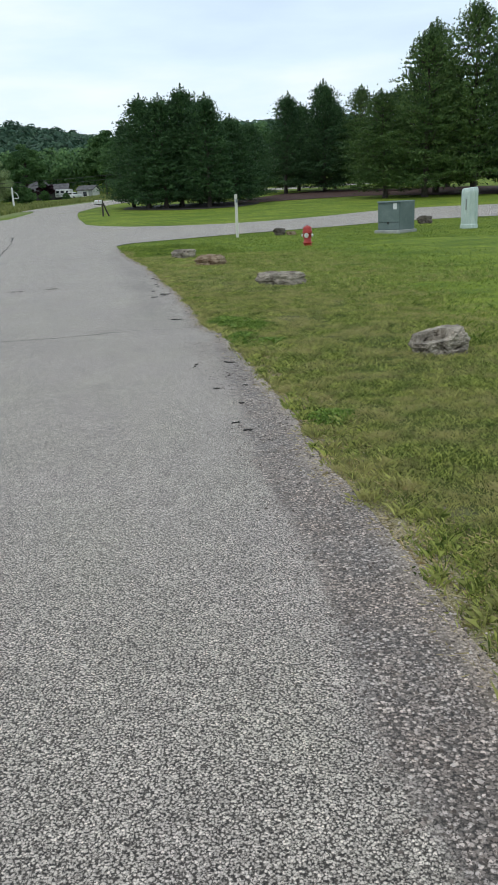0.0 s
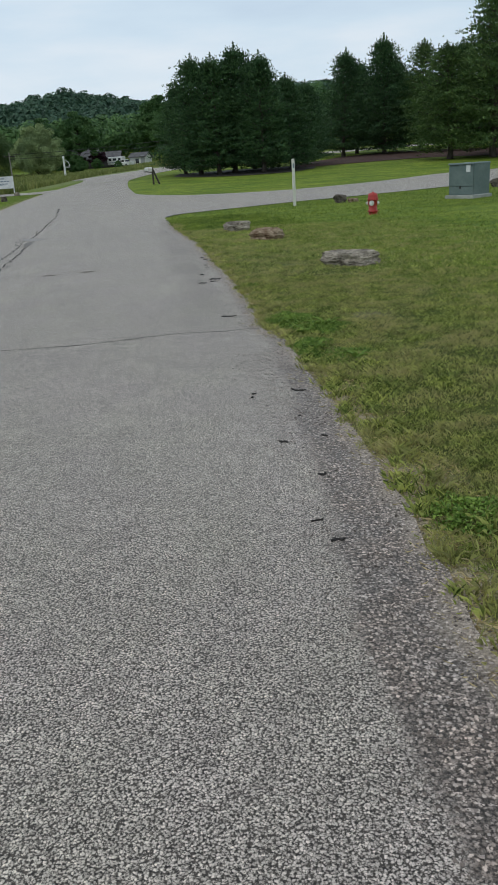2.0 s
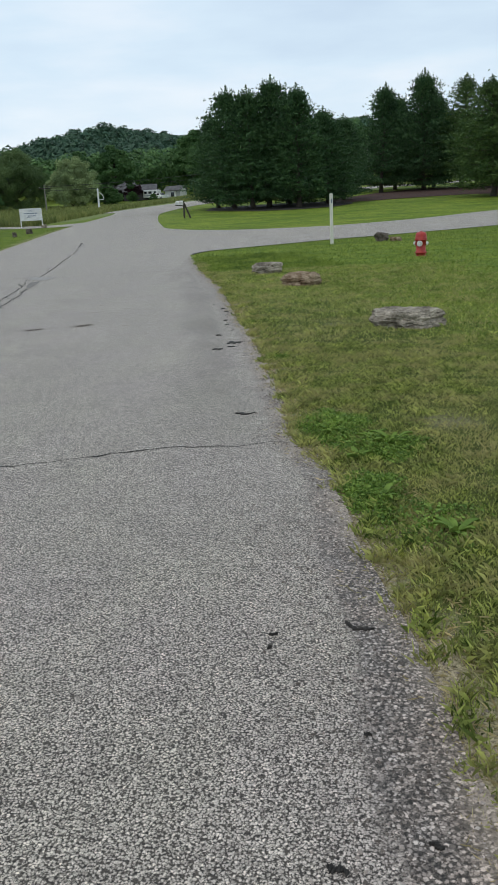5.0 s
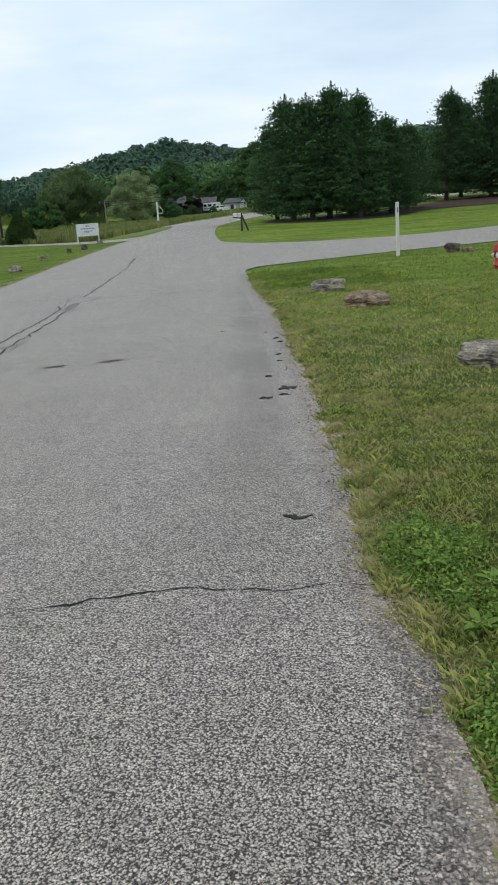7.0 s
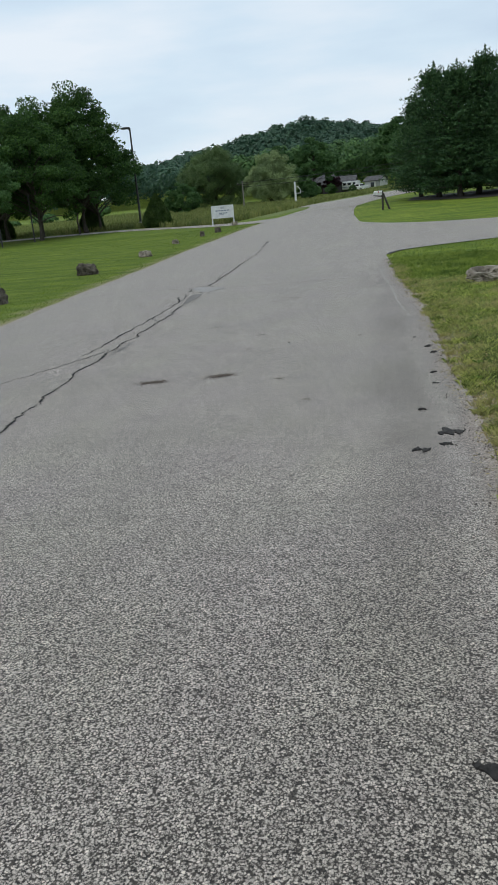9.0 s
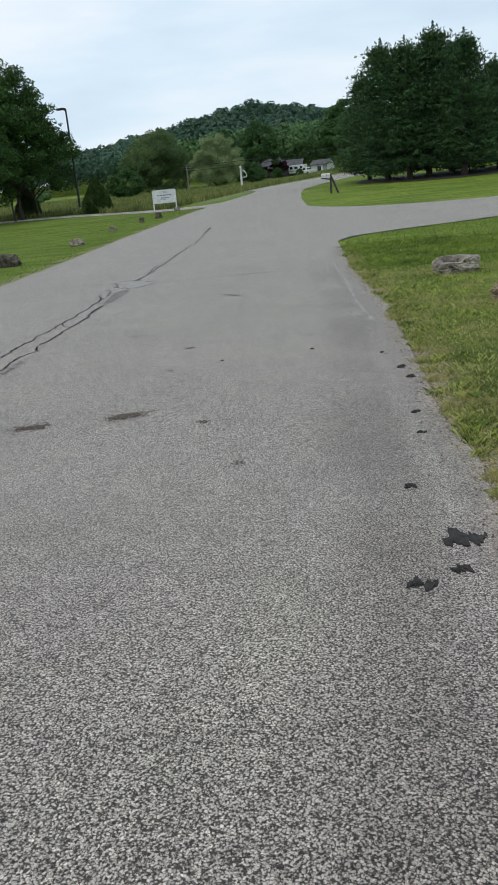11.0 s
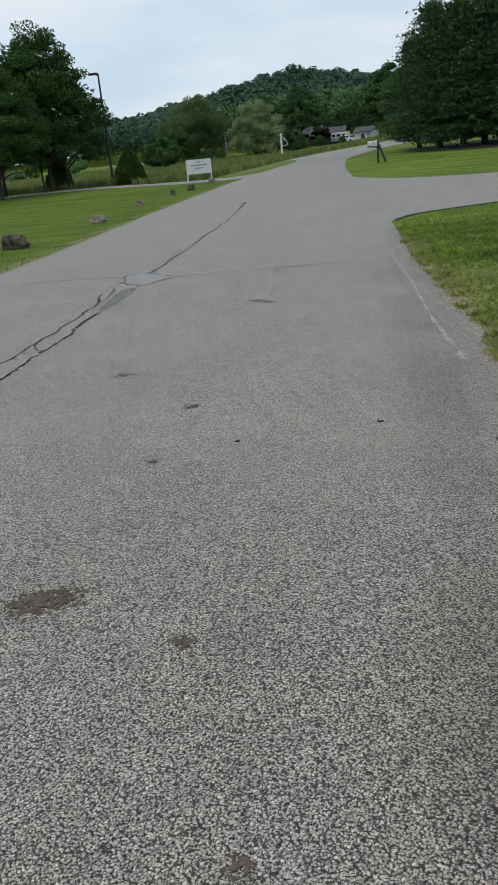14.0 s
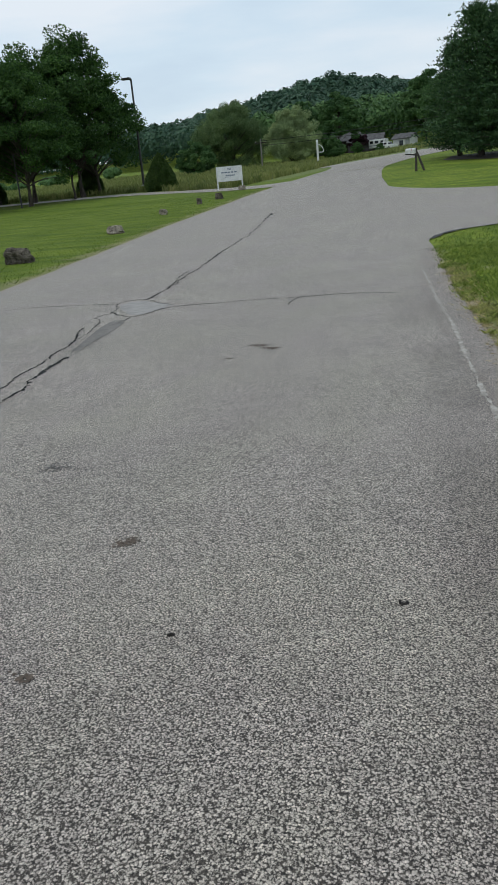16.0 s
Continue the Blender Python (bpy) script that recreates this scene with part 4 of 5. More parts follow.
def sign_board(x, y, turn):
    t = thing("sign_board", (x, y, gz(x, y) - 0.03), "white painted sign board on two short white posts", "sign", turn=turn)
    for s in (-0.80, 0.80):
        bm = bmesh.new()
        box(bm, (s, 0.0, 0.68), (0.09, 0.09, 1.36), 0.006)
        part("post", bm, M_WHITE, t)
    bm = bmesh.new()
    box(bm, (0, -0.07, 0.98), (1.66, 0.04, 0.92), 0.006)
    board = part("panel", bm, M_WHITE, t)
    for z, w, x0, h in ((1.07, 1.05, -0.02, 0.075), (0.88, 0.62, 0.05, 0.07), (0.78, 0.40, -0.1, 0.03)):
        n = 5
        for k in range(n):
            bm = bmesh.new()
            box(bm, (x0 + (k - (n - 1) / 2) * w / n, -0.094, z), (w / n * 0.78, 0.006, h))
            part("text_bar", bm, M_INK, board)
    bm = bmesh.new()
    for s in (-0.07, 0.07):
        ring = [(0.055 * math.cos(a), 0.055 * math.sin(a)) for a in np.linspace(0, 2 * math.pi, 13)]
        for (a, b), (c, d) in zip(ring, ring[1:]):
            rod(bm, (s + a, -0.094, 1.27 + b), (s + c, -0.094, 1.27 + d), 0.014, seg=5)
    part("emblem", bm, M_INK, board)
    return t


sign_board(-19.9, 61.3, 22).scale = (0.92, 0.92, 0.92)


def street_lamp(x, y):
    t = thing("street_lamp", (x, y, gz(x, y)), "tall dark steel lamp post with a flat head", "street lamp", turn=0)
    bm = bmesh.new()
    rod(bm, (0, 0, 0), (0, 0, 8.7), 0.11, 0.07, 12)
    part("pole", bm, M_DARK, t)
    bm = bmesh.new()
    rod(bm, (0, 0, 8.6), (-0.35, 0, 8.72), 0.045, seg=8)
    part("arm", bm, M_DARK, t)
    bm = bmesh.new()
    box(bm, (-0.45, 0, 8.74), (0.75, 0.42, 0.16), 0.04)
    part("head", bm, M_DARK, t)
    bm = bmesh.new()
    rod(bm, (0, 0, 0), (0, 0, 0.5), 0.2, 0.2, 16)
    part("base", bm, M_CONC, t, "concrete footing")


street_lamp(-34.3, 77.8)


def thin_post(x, y, h):
    t = thing("metal_post", (x, y, gz(x, y) - 0.02), "thin dark metal post beside the driveway", "post")
    bm = bmesh.new()
    rod(bm, (0, 0, 0), (0, 0, h), 0.06, 0.05, 8)
    part("shaft", bm, M_DARK, t)
    bm = bmesh.new()
    lathe(bm, [(0.07, h), (0.07, h + 0.04), (0.02, h + 0.08)], 8)
    part("cap", bm, M_DARK, t)


thin_post(-37.5, 64.8, 3.6)
thin_post(-37.2, 60.0, 2.6)


# ---- trees ----
def tapered_tube(points, radii, seg=7):
    """Vertices and quads of a round limb along points."""
    p, r = np.asarray(points, float), np.asarray(radii, float)
    t = np.gradient(p, axis=0)
    t /= np.linalg.norm(t, axis=1, keepdims=True) + 1e-9
    u = np.cross(t, (0.31, 0.87, 0.13))
    u /= np.linalg.norm(u, axis=1, keepdims=True) + 1e-9
    w = np.cross(t, u)
    k = np.arange(seg) * 2 * np.pi / seg
    v = p[:, None] + r[:, None, None] * (u[:, None] * np.cos(k)[None, :, None] + w[:, None] * np.sin(k)[None, :, None])
    i = (np.arange(len(p) - 1)[:, None] * seg + np.arange(seg)[None]).ravel()
    j = (np.arange(len(p) - 1)[:, None] * seg + (np.arange(seg)[None] + 1) % seg).ravel()
    return v.reshape(-1, 3), np.stack([i, j, j + seg, i + seg], 1)


def joined(tubes):
    vs, fs, n = [], [], 0
    for v, f in tubes:
        vs.append(v)
        fs.append(f + n)
        n += len(v)
    return np.concatenate(vs), np.concatenate(fs)


def pine(seed, height, reach, bare, mat, label, airy=0.0):
    """A white pine: straight trunk, whorls of limbs that end in rounded plumes of needles, a ragged top. airy: how open the top is."""
    rng = np.random.default_rng(seed)
    t = thing("pine_tree", (0, 0, 0), label, "pine tree", "pines beyond the side road")
    lean = 0.02 * rng.normal(size=2)
    zs = np.linspace(-0.1, height * 0.97, 12)
    trunk = np.stack([lean[0] * zs + 0.04 * rng.normal(size=12), lean[1] * zs + 0.04 * rng.normal(size=12), zs], 1)
    tubes = [tapered_tube(trunk, np.interp(zs, (-0.1, 0.4, height), (0.26, 0.19, 0.02)) * height / 11, 9)]
    cs, aa, bb = [], [], []
    up = np.array([0, 0, 1.0])
    z = bare
    while z < height:
        f = (z - bare) / (height - bare)
        spread = reach * (0.86 + 0.62 * f) * (1 - f) ** 0.82 if f > 0.2 else reach * (0.82 + 0.2 * f)
        spread = max(spread, 0.22)
        turn = rng.random() * 6.28
        count = rng.integers(6, 9)
        for k in range(count):
            a = turn + (k + 0.5 * rng.random()) * 2 * np.pi / count
            ln = spread * (0.64 + (0.46 if f < 0.4 else 0.34) * rng.random())
            z1 = z + 0.17 * rng.normal() * (1 - f)
            rise = (0.10 + 0.40 * f + 0.7 * f**3 + 0.10 * rng.normal()) * ln
            s = np.linspace(0, 1, 6)
            out = np.array([np.cos(a), np.sin(a), 0])
            sidew = np.cross(out, up)
            limb = np.array([lean[0] * z1, lean[1] * z1, z1]) + out * (ln * s)[:, None] + up * (rise * s**1.8 - 0.05 * ln * np.sin(np.pi * s))[:, None]
            tubes.append(tapered_tube(limb[::2], np.linspace(0.05, 0.012, 3) * height / 11, 4))
            open_top = airy * float(step(0.5, 0.75, f))
            for q, off in ((1.0, 0.0), (0.8, 0.5), (0.78, -0.5), (0.55, 0.15), (0.52, -0.35), (0.3, 0.0)):
                n = int((9 + 9.5 * ln) * (1.35 if q == 1.0 else 1.0) * (1 - 0.45 * open_top))
                core = np.array([np.interp(q, s, limb[:, i]) for i in range(3)]) + sidew * off * ln * (1.15 - q) * 1.25 + up * 0.04 * rng.normal()
                long, wide, tall = np.array([0.30, 0.085, 0.075] if q == 1.0 else [0.19, 0.130, 0.105]) * (0.75 + 0.085 * ln) * (1.9 if q < 0.6 else 1.5) * (1 - 0.40 * open_top)
                g = rng.normal(size=(n, 3))
                at = core + out * g[:, :1] * long + sidew * g[:, 1:2] * wide * 1.3 + up * (np.abs(g[:, 2:]) * tall - 0.4 * tall * (g[:, :1] ** 2 + g[:, 1:2] ** 2) * 0.5)
                way = out * 0.5 + up * (0.45 + 0.6 * f) + sidew * g[:, 1:2] * 0.35 + 0.5 * rng.normal(size=(n, 3))
                way /= np.linalg.norm(way, axis=1, keepdims=True)
                size = 0.075 + 0.065 * rng.random((n, 1))
                cross = np.cross(way, directions(rng, n))
                cross /= np.linalg.norm(cross, axis=1, keepdims=True) + 1e-9
                cs.append(at)
                aa.append(way * size)
                bb.append(cross * (0.040 + 0.028 * rng.random((n, 1))))
            if f > 0.6:
                n = 22
                tip = limb[-1] + np.array([0.05, 0.05, 0.0]) * rng.normal(size=(n, 3)) + up * 0.65 * rng.random((n, 1)) ** 1.3
                way = up * 0.8 + 0.5 * rng.normal(size=(n, 3))
                way /= np.linalg.norm(way, axis=1, keepdims=True)
                cross = np.cross(way, directions(rng, n))
                cs.append(tip)
                aa.append(way * 0.09)
                bb.append(cross * 0.045)
        z += (0.50 + 0.18 * rng.random()) * (0.7 if f > 0.75 else 1.0)
    n = 90
    way = up * 0.7 + 0.6 * rng.normal(size=(n, 3))
    way /= np.linalg.norm(way, axis=1, keepdims=True)
    rest = 1.3 * rng.random((n, 1))
    cs.append(np.array([lean[0] * height, lean[1] * height, height - 0.3]) + up * rest + np.array([0.12, 0.12, 0]) * rng.normal(size=(n, 3)) * (1.4 - rest))
    aa.append(way * 0.10)
    bb.append(np.cross(way, directions(rng, n)) * 0.05)
    v, f = joined(tubes)
    part("trunk", mesh_data("trunk", v, f, M_BARK, True), M_BARK, t)
    part("crown", leaves("crown", np.concatenate(cs), np.concatenate(aa), np.concatenate(bb), mat), mat, t)
    return t


def broadleaf(seed, height, reach, bare, mat, label, category, name, leaf=0.15, clumps=95, per=110, group="", droop=0.0, skirt=False):
    """A broad-leaved tree: trunk, forking limbs, a crown of many leaf clumps with gaps."""
    rng = np.random.default_rng(seed)
    t = thing(name, (0, 0, 0), label, category, group)
    mid, half = (height + bare) / 2, (height - bare) / 2
    zs = np.linspace(-0.1, height * 0.8, 9)
    bend = np.cumsum(0.05 * rng.normal(size=(9, 2)), 0)
    trunk = np.concatenate([bend, zs[:, None]], 1)
    thick = height / 13 * 0.17
    tubes = [tapered_tube(trunk, np.interp(zs, (-0.1, 0.3, bare, height * 0.8), (1.5 * thick, thick, 0.8 * thick, 0.03)), 9)]
    d = directions(rng, clumps)
    d[:, 2] = np.where((d[:, 2] < -0.8) & (not skirt), -d[:, 2] * 0.7, d[:, 2])
    r = 0.35 + 0.65 * rng.random(clumps) ** 0.45
    wide = np.interp(d[:, 2] * r, (-1, -0.45, 0.1, 1), (1.3 if skirt else 1.1, 1.12, 0.92, 0.42))
    c = np.stack([d[:, 0] * r * reach * wide, d[:, 1] * r * reach * wide, mid + d[:, 2] * r * half * 0.93], 1)
    c += 0.25 * rng.normal(size=c.shape)
    for k in range(0, clumps, 2):
        z0 = np.clip(c[k, 2] - 0.5 * np.hypot(c[k, 0], c[k, 1]) - 0.4, bare * 0.75 if skirt else max(bare, 0.14 * height), height * 0.7)
        a = np.array([np.interp(z0, zs, trunk[:, 0]), np.interp(z0, zs, trunk[:, 1]), z0])
        s = np.linspace(0, 1, 5)[:, None]
        limb = a + (c[k] - a) * s + np.array([0, 0, 0.35]) * np.sin(np.pi * s)
        tubes.append(tapered_tube(limb, np.linspace(0.075, 0.012, 5) * height / 13, 5))
    v, f = joined(tubes)
    part("trunk", mesh_data("trunk", v, f, M_BARK, True), M_BARK, t)
    rad = reach * (0.115 + 0.12 * rng.random(clumps))
    n = clumps * per
    own = np.repeat(np.arange(clumps), per)
    dd = directions(rng, n)
    at = c[own] + dd * (rad[own] * (0.35 + 0.65 * rng.random(n) ** 0.6))[:, None] * np.array([1.15, 1.15, 0.72])
    if droop:
        at[:, 2] -= droop * rng.random(n) ** 2 * 1.2
    way = dd * 0.6 + 0.7 * rng.normal(size=(n, 3)) - np.array([0, 0, 0.25 + droop])
    way /= np.linalg.norm(way, axis=1, keepdims=True)
    cross = np.cross(way, directions(rng, n))
    cross /= np.linalg.norm(cross, axis=1, keepdims=True) + 1e-9
    size = leaf * (0.7 + 0.6 * rng.random((n, 1)))
    part("crown", leaves("crown", at, way * size, cross * size * (0.42 if droop else 0.85), mat), mat, t)
    return t


GROWN = {}


def stand(ob, x, y, scale=1.0, turn=0.0, first=False, sx=1.0):
    m = pose(x, y, gz(x, y) - 0.05, 0, 0, turn) @ Matrix.Diagonal((scale * sx, scale * sx, scale, 1))
    if first:
        ob.matrix_world = m
        GROWN[ob] = (scale * sx, scale)
        return ob
    wide, tall = GROWN[ob]
    return copy_thing(ob, m @ Matrix.Diagonal((1 / wide, 1 / wide, 1 / tall, 1)))


P1 = pine(101, 11.0, 4.0, 1.1, M_PINE, "dark green full pine with branches close to the ground")
P2 = pine(102, 11.0, 3.7, 1.2, M_PINE, "dark green pine with a ragged top", 0.35)
P3 = pine(103, 13.0, 4.6, 1.4, M_PINE_LIGHT, "tall paler green pine with open upswept top", 1.0)
PINES = ((P1, -5.9, 67.0, 0.73, 0, 1.25), (P2, -4.3, 65.2, 0.72, 40, 1.3), (P1, -3.2, 66.4, 0.775, 130, 1.25), (P2, -0.9, 64.6, 0.70, 200, 1.3), (P1, 1.3, 66.8, 0.585, 260, 1.3), (P2, -7.4, 69.5, 0.595, 80, 1.25), (P1, -1.8, 70.5, 0.70, 20, 1.3),
         (P2, 6.5, 84.6, 0.82, 300, 1.2), (P1, 10.5, 84.8, 0.90, 20, 1.1), (P3, 14.2, 85.5, 0.73, 0, 1.25), (P2, 4.0, 91.5, 0.56, 70, 1.3), (P1, 18.2, 88.0, 0.85, 70, 1.2), (P1, 12.4, 91.0, 0.78, 200, 1.2),
         (P3, 16.3, 65.2, 0.90, 90, 1.15), (P3, 13.4, 66.6, 0.60, 200, 1.5), (P3, 20.2, 65.4, 1.03, 300, 1.1), (P1, 23.8, 67.0, 1.26, 10, 1.0), (P3, 18.6, 71.0, 1.0, 150, 1.1), (P2, 27, 73, 1.17, 10, 1.1), (P1, 8.4, 91.0, 0.77, 140, 1.2), (P2, 22.5, 82.0, 1.03, 100, 1.1), (P2, 2.6, 72.5, 0.56, 10, 1.3))
used = set()
for ob, x, y, s, turn, sx in PINES:
    stand(ob, x, y, s, turn, ob not in used, sx)
    used.add(ob)

MA = broadleaf(201, 12.6, 4.4, 1.0, M_MAPLE, "large dark green maple on the roadside lawn", "maple tree", "maple_tree", 0.082, 130, 270, "maples along the driveway")
MB = broadleaf(202, 11.5, 4.4, 0.9, M_MAPLE, "dark green maple with dense crown on the lawn", "maple tree", "maple_tree", 0.082, 110, 270, "maples along the driveway")
MC = broadleaf(203, 7.0, 2.4, 1.9, M_WOODS, "young lighter green maple on the lawn", "maple tree", "maple_tree", 0.075, 60, 230, "maples along the driveway")
MAPLES = ((MA, -38.4, 74.6, 1.03, 0), (MB, -38.1, 76.8, 0.93, 60), (MB, -41.5, 72.4, 1.07, 200), (MA, -38.0, 66.6, 0.82, 120), (MC, -37.0, 59.2, 0.95, 0), (MC, -37.6, 72.2, 0.9, 60), (MA, -46.5, 74, 1.0, 40), (MB, -42.0, 66.0, 1.0, 320), (MC, -41.0, 60.5, 1.0, 100), (MB, -50, 70, 1.05, 10))
for ob, x, y, s, turn in MAPLES:
    stand(ob, x, y, s, turn, ob not in used, 1.06)
    used.add(ob)

WA = broadleaf(204, 10.5, 5.6, 0.1, M_WILLOW_DARK, "broad grey-green willow at the edge of the meadow", "willow tree", "willow_tree", 0.12, 150, 470, "", 0.45, True)
stand(WA, -48.5, 135.5, 0.98, 0, True)
WB = broadleaf(205, 8.2, 4.1, 0.1, M_WILLOW, "round pale green tree at the edge of the meadow", "tree", "round_tree", 0.11, 150, 420, "", 0.4, True)
stand(WB, -38.3, 134.0, 1.0, 0, True)
BU = broadleaf(206, 4.2, 2.6, 0.3, M_WOODS, "bushy green shrub at the meadow's edge", "shrub", "shrub", 0.11, 60, 200, "shrubs by the meadow", 0.0, True)
stand(BU, -45.8, 115.5, 1.0, 0, True)
stand(BU, -33.0, 136.5, 0.7, 90)
for x, y, s in ((-46.5, 178, 0.9), (-50, 175, 0.9), (-41.5, 174, 0.55), (-38.2, 175, 0.5), (-33.2, 172, 0.35)):
    stand(BU, x, y, s, 40 * x)
DT = broadleaf(207, 11.5, 4.6, 1.6, M_WOODS, "large green tree beside the far houses", "tree", "shade_tree", 0.16, 110, 330, "trees by the far houses")
stand(DT, -42.5, 178.0, 1.0, 0, True)
stand(DT, -52.0, 186.0, 0.95, 80)
stand(DT, -21.0, 170.0, 0.95, 160)
stand(DT, -28.5, 199.0, 1.28, 220)
stand(DT, -22.5, 204.0, 1.2, 300)
PL = broadleaf(208, 4.6, 2.8, 0.8, M_PLUM, "dark purple-leaved plum tree near the far houses", "plum tree", "plum_tree", 0.22, 40, 80)
stand(PL, -39.6, 182.5, 0.8, 0, True)


def cone_shrub(x, y, h, r, seed, label):
    """A clipped evergreen cone with a slightly bulging skirt."""
    rng = np.random.default_rng(seed)
    t = thing("cone_shrub", (x, y, gz(x, y) - 0.03), label, "shrub", "clipped evergreens by the driveway")
    n = 15000
    u = 1 - rng.random(n) ** 0.68
    a = rng.random(n) * 2 * np.pi
    prof = r * np.interp(u, (0, 0.12, 0.35, 0.7, 1), (0.88, 1.0, 0.90, 0.50, 0.03)) * (1 + 0.05 * np.sin(5 * a + 9 * u))
    prof *= 0.88 + 0.14 * rng.random(n)
    c = np.stack([prof * np.cos(a), prof * np.sin(a), 0.06 + u * h], 1)
    out = np.stack([np.cos(a), np.sin(a), 0.5 + 0 * a], 1) + 0.6 * rng.normal(size=(n, 3))
    out /= np.linalg.norm(out, axis=1, keepdims=True)
    cr = np.cross(out, directions(rng, n))
    cr /= np.linalg.norm(cr, axis=1, keepdims=True) + 1e-9
    part("foliage", leaves("foliage", c, out * 0.075, cr * 0.06, M_SHRUB), M_SHRUB, t)
    bm = bmesh.new()
    lathe(bm, [(0.09, 0), (0.07, 0.3), (0.02, h * 0.85)], 8)
    part("stem", bm, M_BARK, t)


cone_shrub(-30.95, 74.4, 2.8, 1.3, 5, "clipped cone-shaped evergreen shrub beside the driveway")
cone_shrub(-39.6, 78.0, 2.8, 1.2, 6, "rounded clipped evergreen shrub behind the maples")
cone_shrub(-47.5, 74.8, 2.6, 1.2, 7, "rounded clipped evergreen shrub behind the maples")


# ---- far woods ----
def woods(name, spots, mat, per, leaf, seed, label):
    """Many far trees in one: a crown of leaf clumps and a short dark stem each. spots: x, y, height, reach."""
    rng = np.random.default_rng(seed)
    spots = np.asarray(spots, float)
    n = len(spots)
    own = np.repeat(np.arange(n), per)
    lobes = 9
    ld = directions(rng, n * lobes).reshape(n, lobes, 3)
    ld[..., 2] = np.abs(ld[..., 2]) * 1.2 - 0.45
    pick = rng.integers(0, lobes, n * per)
    h, r = spots[own, 2], spots[own, 3]
    base = ld[own, pick]
    d = directions(rng, n * per)
    d[:, 2] = np.abs(d[:, 2]) * np.where(rng.random(n * per) < 0.8, 1, -1)
    off = base * 0.62 + d * 0.48
    x = spots[own, 0] + off[:, 0] * r
    y = spots[own, 1] + off[:, 1] * r
    z = ground_z(spots[own, 0], spots[own, 1]) + h * 0.5 + off[:, 2] * h * 0.5
    c = np.stack([x, y, z], 1)
    way = np.cross(d, directions(rng, n * per)) + 0.2 * rng.normal(size=d.shape)
    way /= np.linalg.norm(way, axis=1, keepdims=True)
    cr = np.cross(way, d + 0.25 * rng.normal(size=d.shape))
    cr /= np.linalg.norm(cr, axis=1, keepdims=True) + 1e-9
    s = (leaf * (0.6 + 0.8 * rng.random(n * per)))[:, None]
    ob = part(name, leaves(name, c, way * s, cr * s * 0.9, mat), mat, None)
    return tagged(ob, label, "woods", "", "stuff")


rng = np.random.default_rng(77)
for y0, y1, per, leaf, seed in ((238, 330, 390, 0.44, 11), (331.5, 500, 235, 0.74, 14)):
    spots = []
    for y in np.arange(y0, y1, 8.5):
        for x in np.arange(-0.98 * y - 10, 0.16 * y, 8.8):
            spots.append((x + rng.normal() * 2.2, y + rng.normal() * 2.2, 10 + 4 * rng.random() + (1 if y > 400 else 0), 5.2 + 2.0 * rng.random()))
    woods("hillside_woods", spots, M_HAZY_WOODS, per, leaf, seed, "dense mixed green woods covering the far hill")
spots = []
for y in np.arange(206, 240, 9):
    for x in np.arange(-68, 40, 7.5):
        spots.append((x + rng.normal() * 2, y + rng.normal() * 2, 9.5 + 4 * rng.random() + (2 if x > -45 else 0), 4.6 + 1.8 * rng.random()))
woods("tree_line", spots, M_WOODS, 1250, 0.33, 12, "thick line of tall green trees behind the far houses")
spots = [(x + rng.normal() * 2, 138 + 8 * rng.random(), 6 + 2 * rng.random(), 3.6 + rng.random()) for x in np.arange(-2, 75, 6)]
spots += [(x + rng.normal() * 2, 158 + 10 * rng.random(), 4 + 2.5 * rng.random(), 3.4 + rng.random()) for x in np.arange(-215, -108, 6.5)]
spots += [(x + rng.normal() * 2, 128 + 6 * rng.random(), 1.0 + 1.2 * rng.random(), 1.5 + rng.random()) for x in np.arange(-120, -54, 9)]
woods("hedgerow", spots, M_WOODS, 1150, 0.24, 13, "loose row of green trees and bushes beyond the field")

bed_l = smooth_line([(0.5, 66.8), (4, 68.5), (8, 70.3), (13, 71.0), (19, 66.0), (27, 62.0)], 5)
bed_r = smooth_line([(1.5, 74.5), (4, 79.0), (8, 86.0), (13, 88.0), (19, 84.0), (28, 80.0)], 5)
bed = part("mulch_bed", ribbon("mulch_bed", bed_l, bed_r, np.linspace(0, 1, 8), M_SHADED_MULCH, 0.03, lambda p: {}), None)
tagged(bed, "red-brown mulch and needle litter, coloured darker for the pines' shade", "mulch", "", "structure")
# Dark brown sheet on the ground below the near group of pines.
dark_ground_l = smooth_line([(-8.0, 66.0), (-5, 63.0), (-2, 61.6), (1.2, 62.6), (3.0, 65.5)], 5)
dark_ground_r = smooth_line([(-8.0, 70.0), (-5, 71.0), (-2, 71.4), (1.2, 71.0), (3.2, 69.5)], 5)
litter = part("dark_ground", ribbon("dark_ground", dark_ground_l, dark_ground_r, np.linspace(0, 1, 6), M_DARKWOOD, 0.03, lambda p: {}), None)
tagged(litter, "dark ground under the pines", "litter", "", "structure")


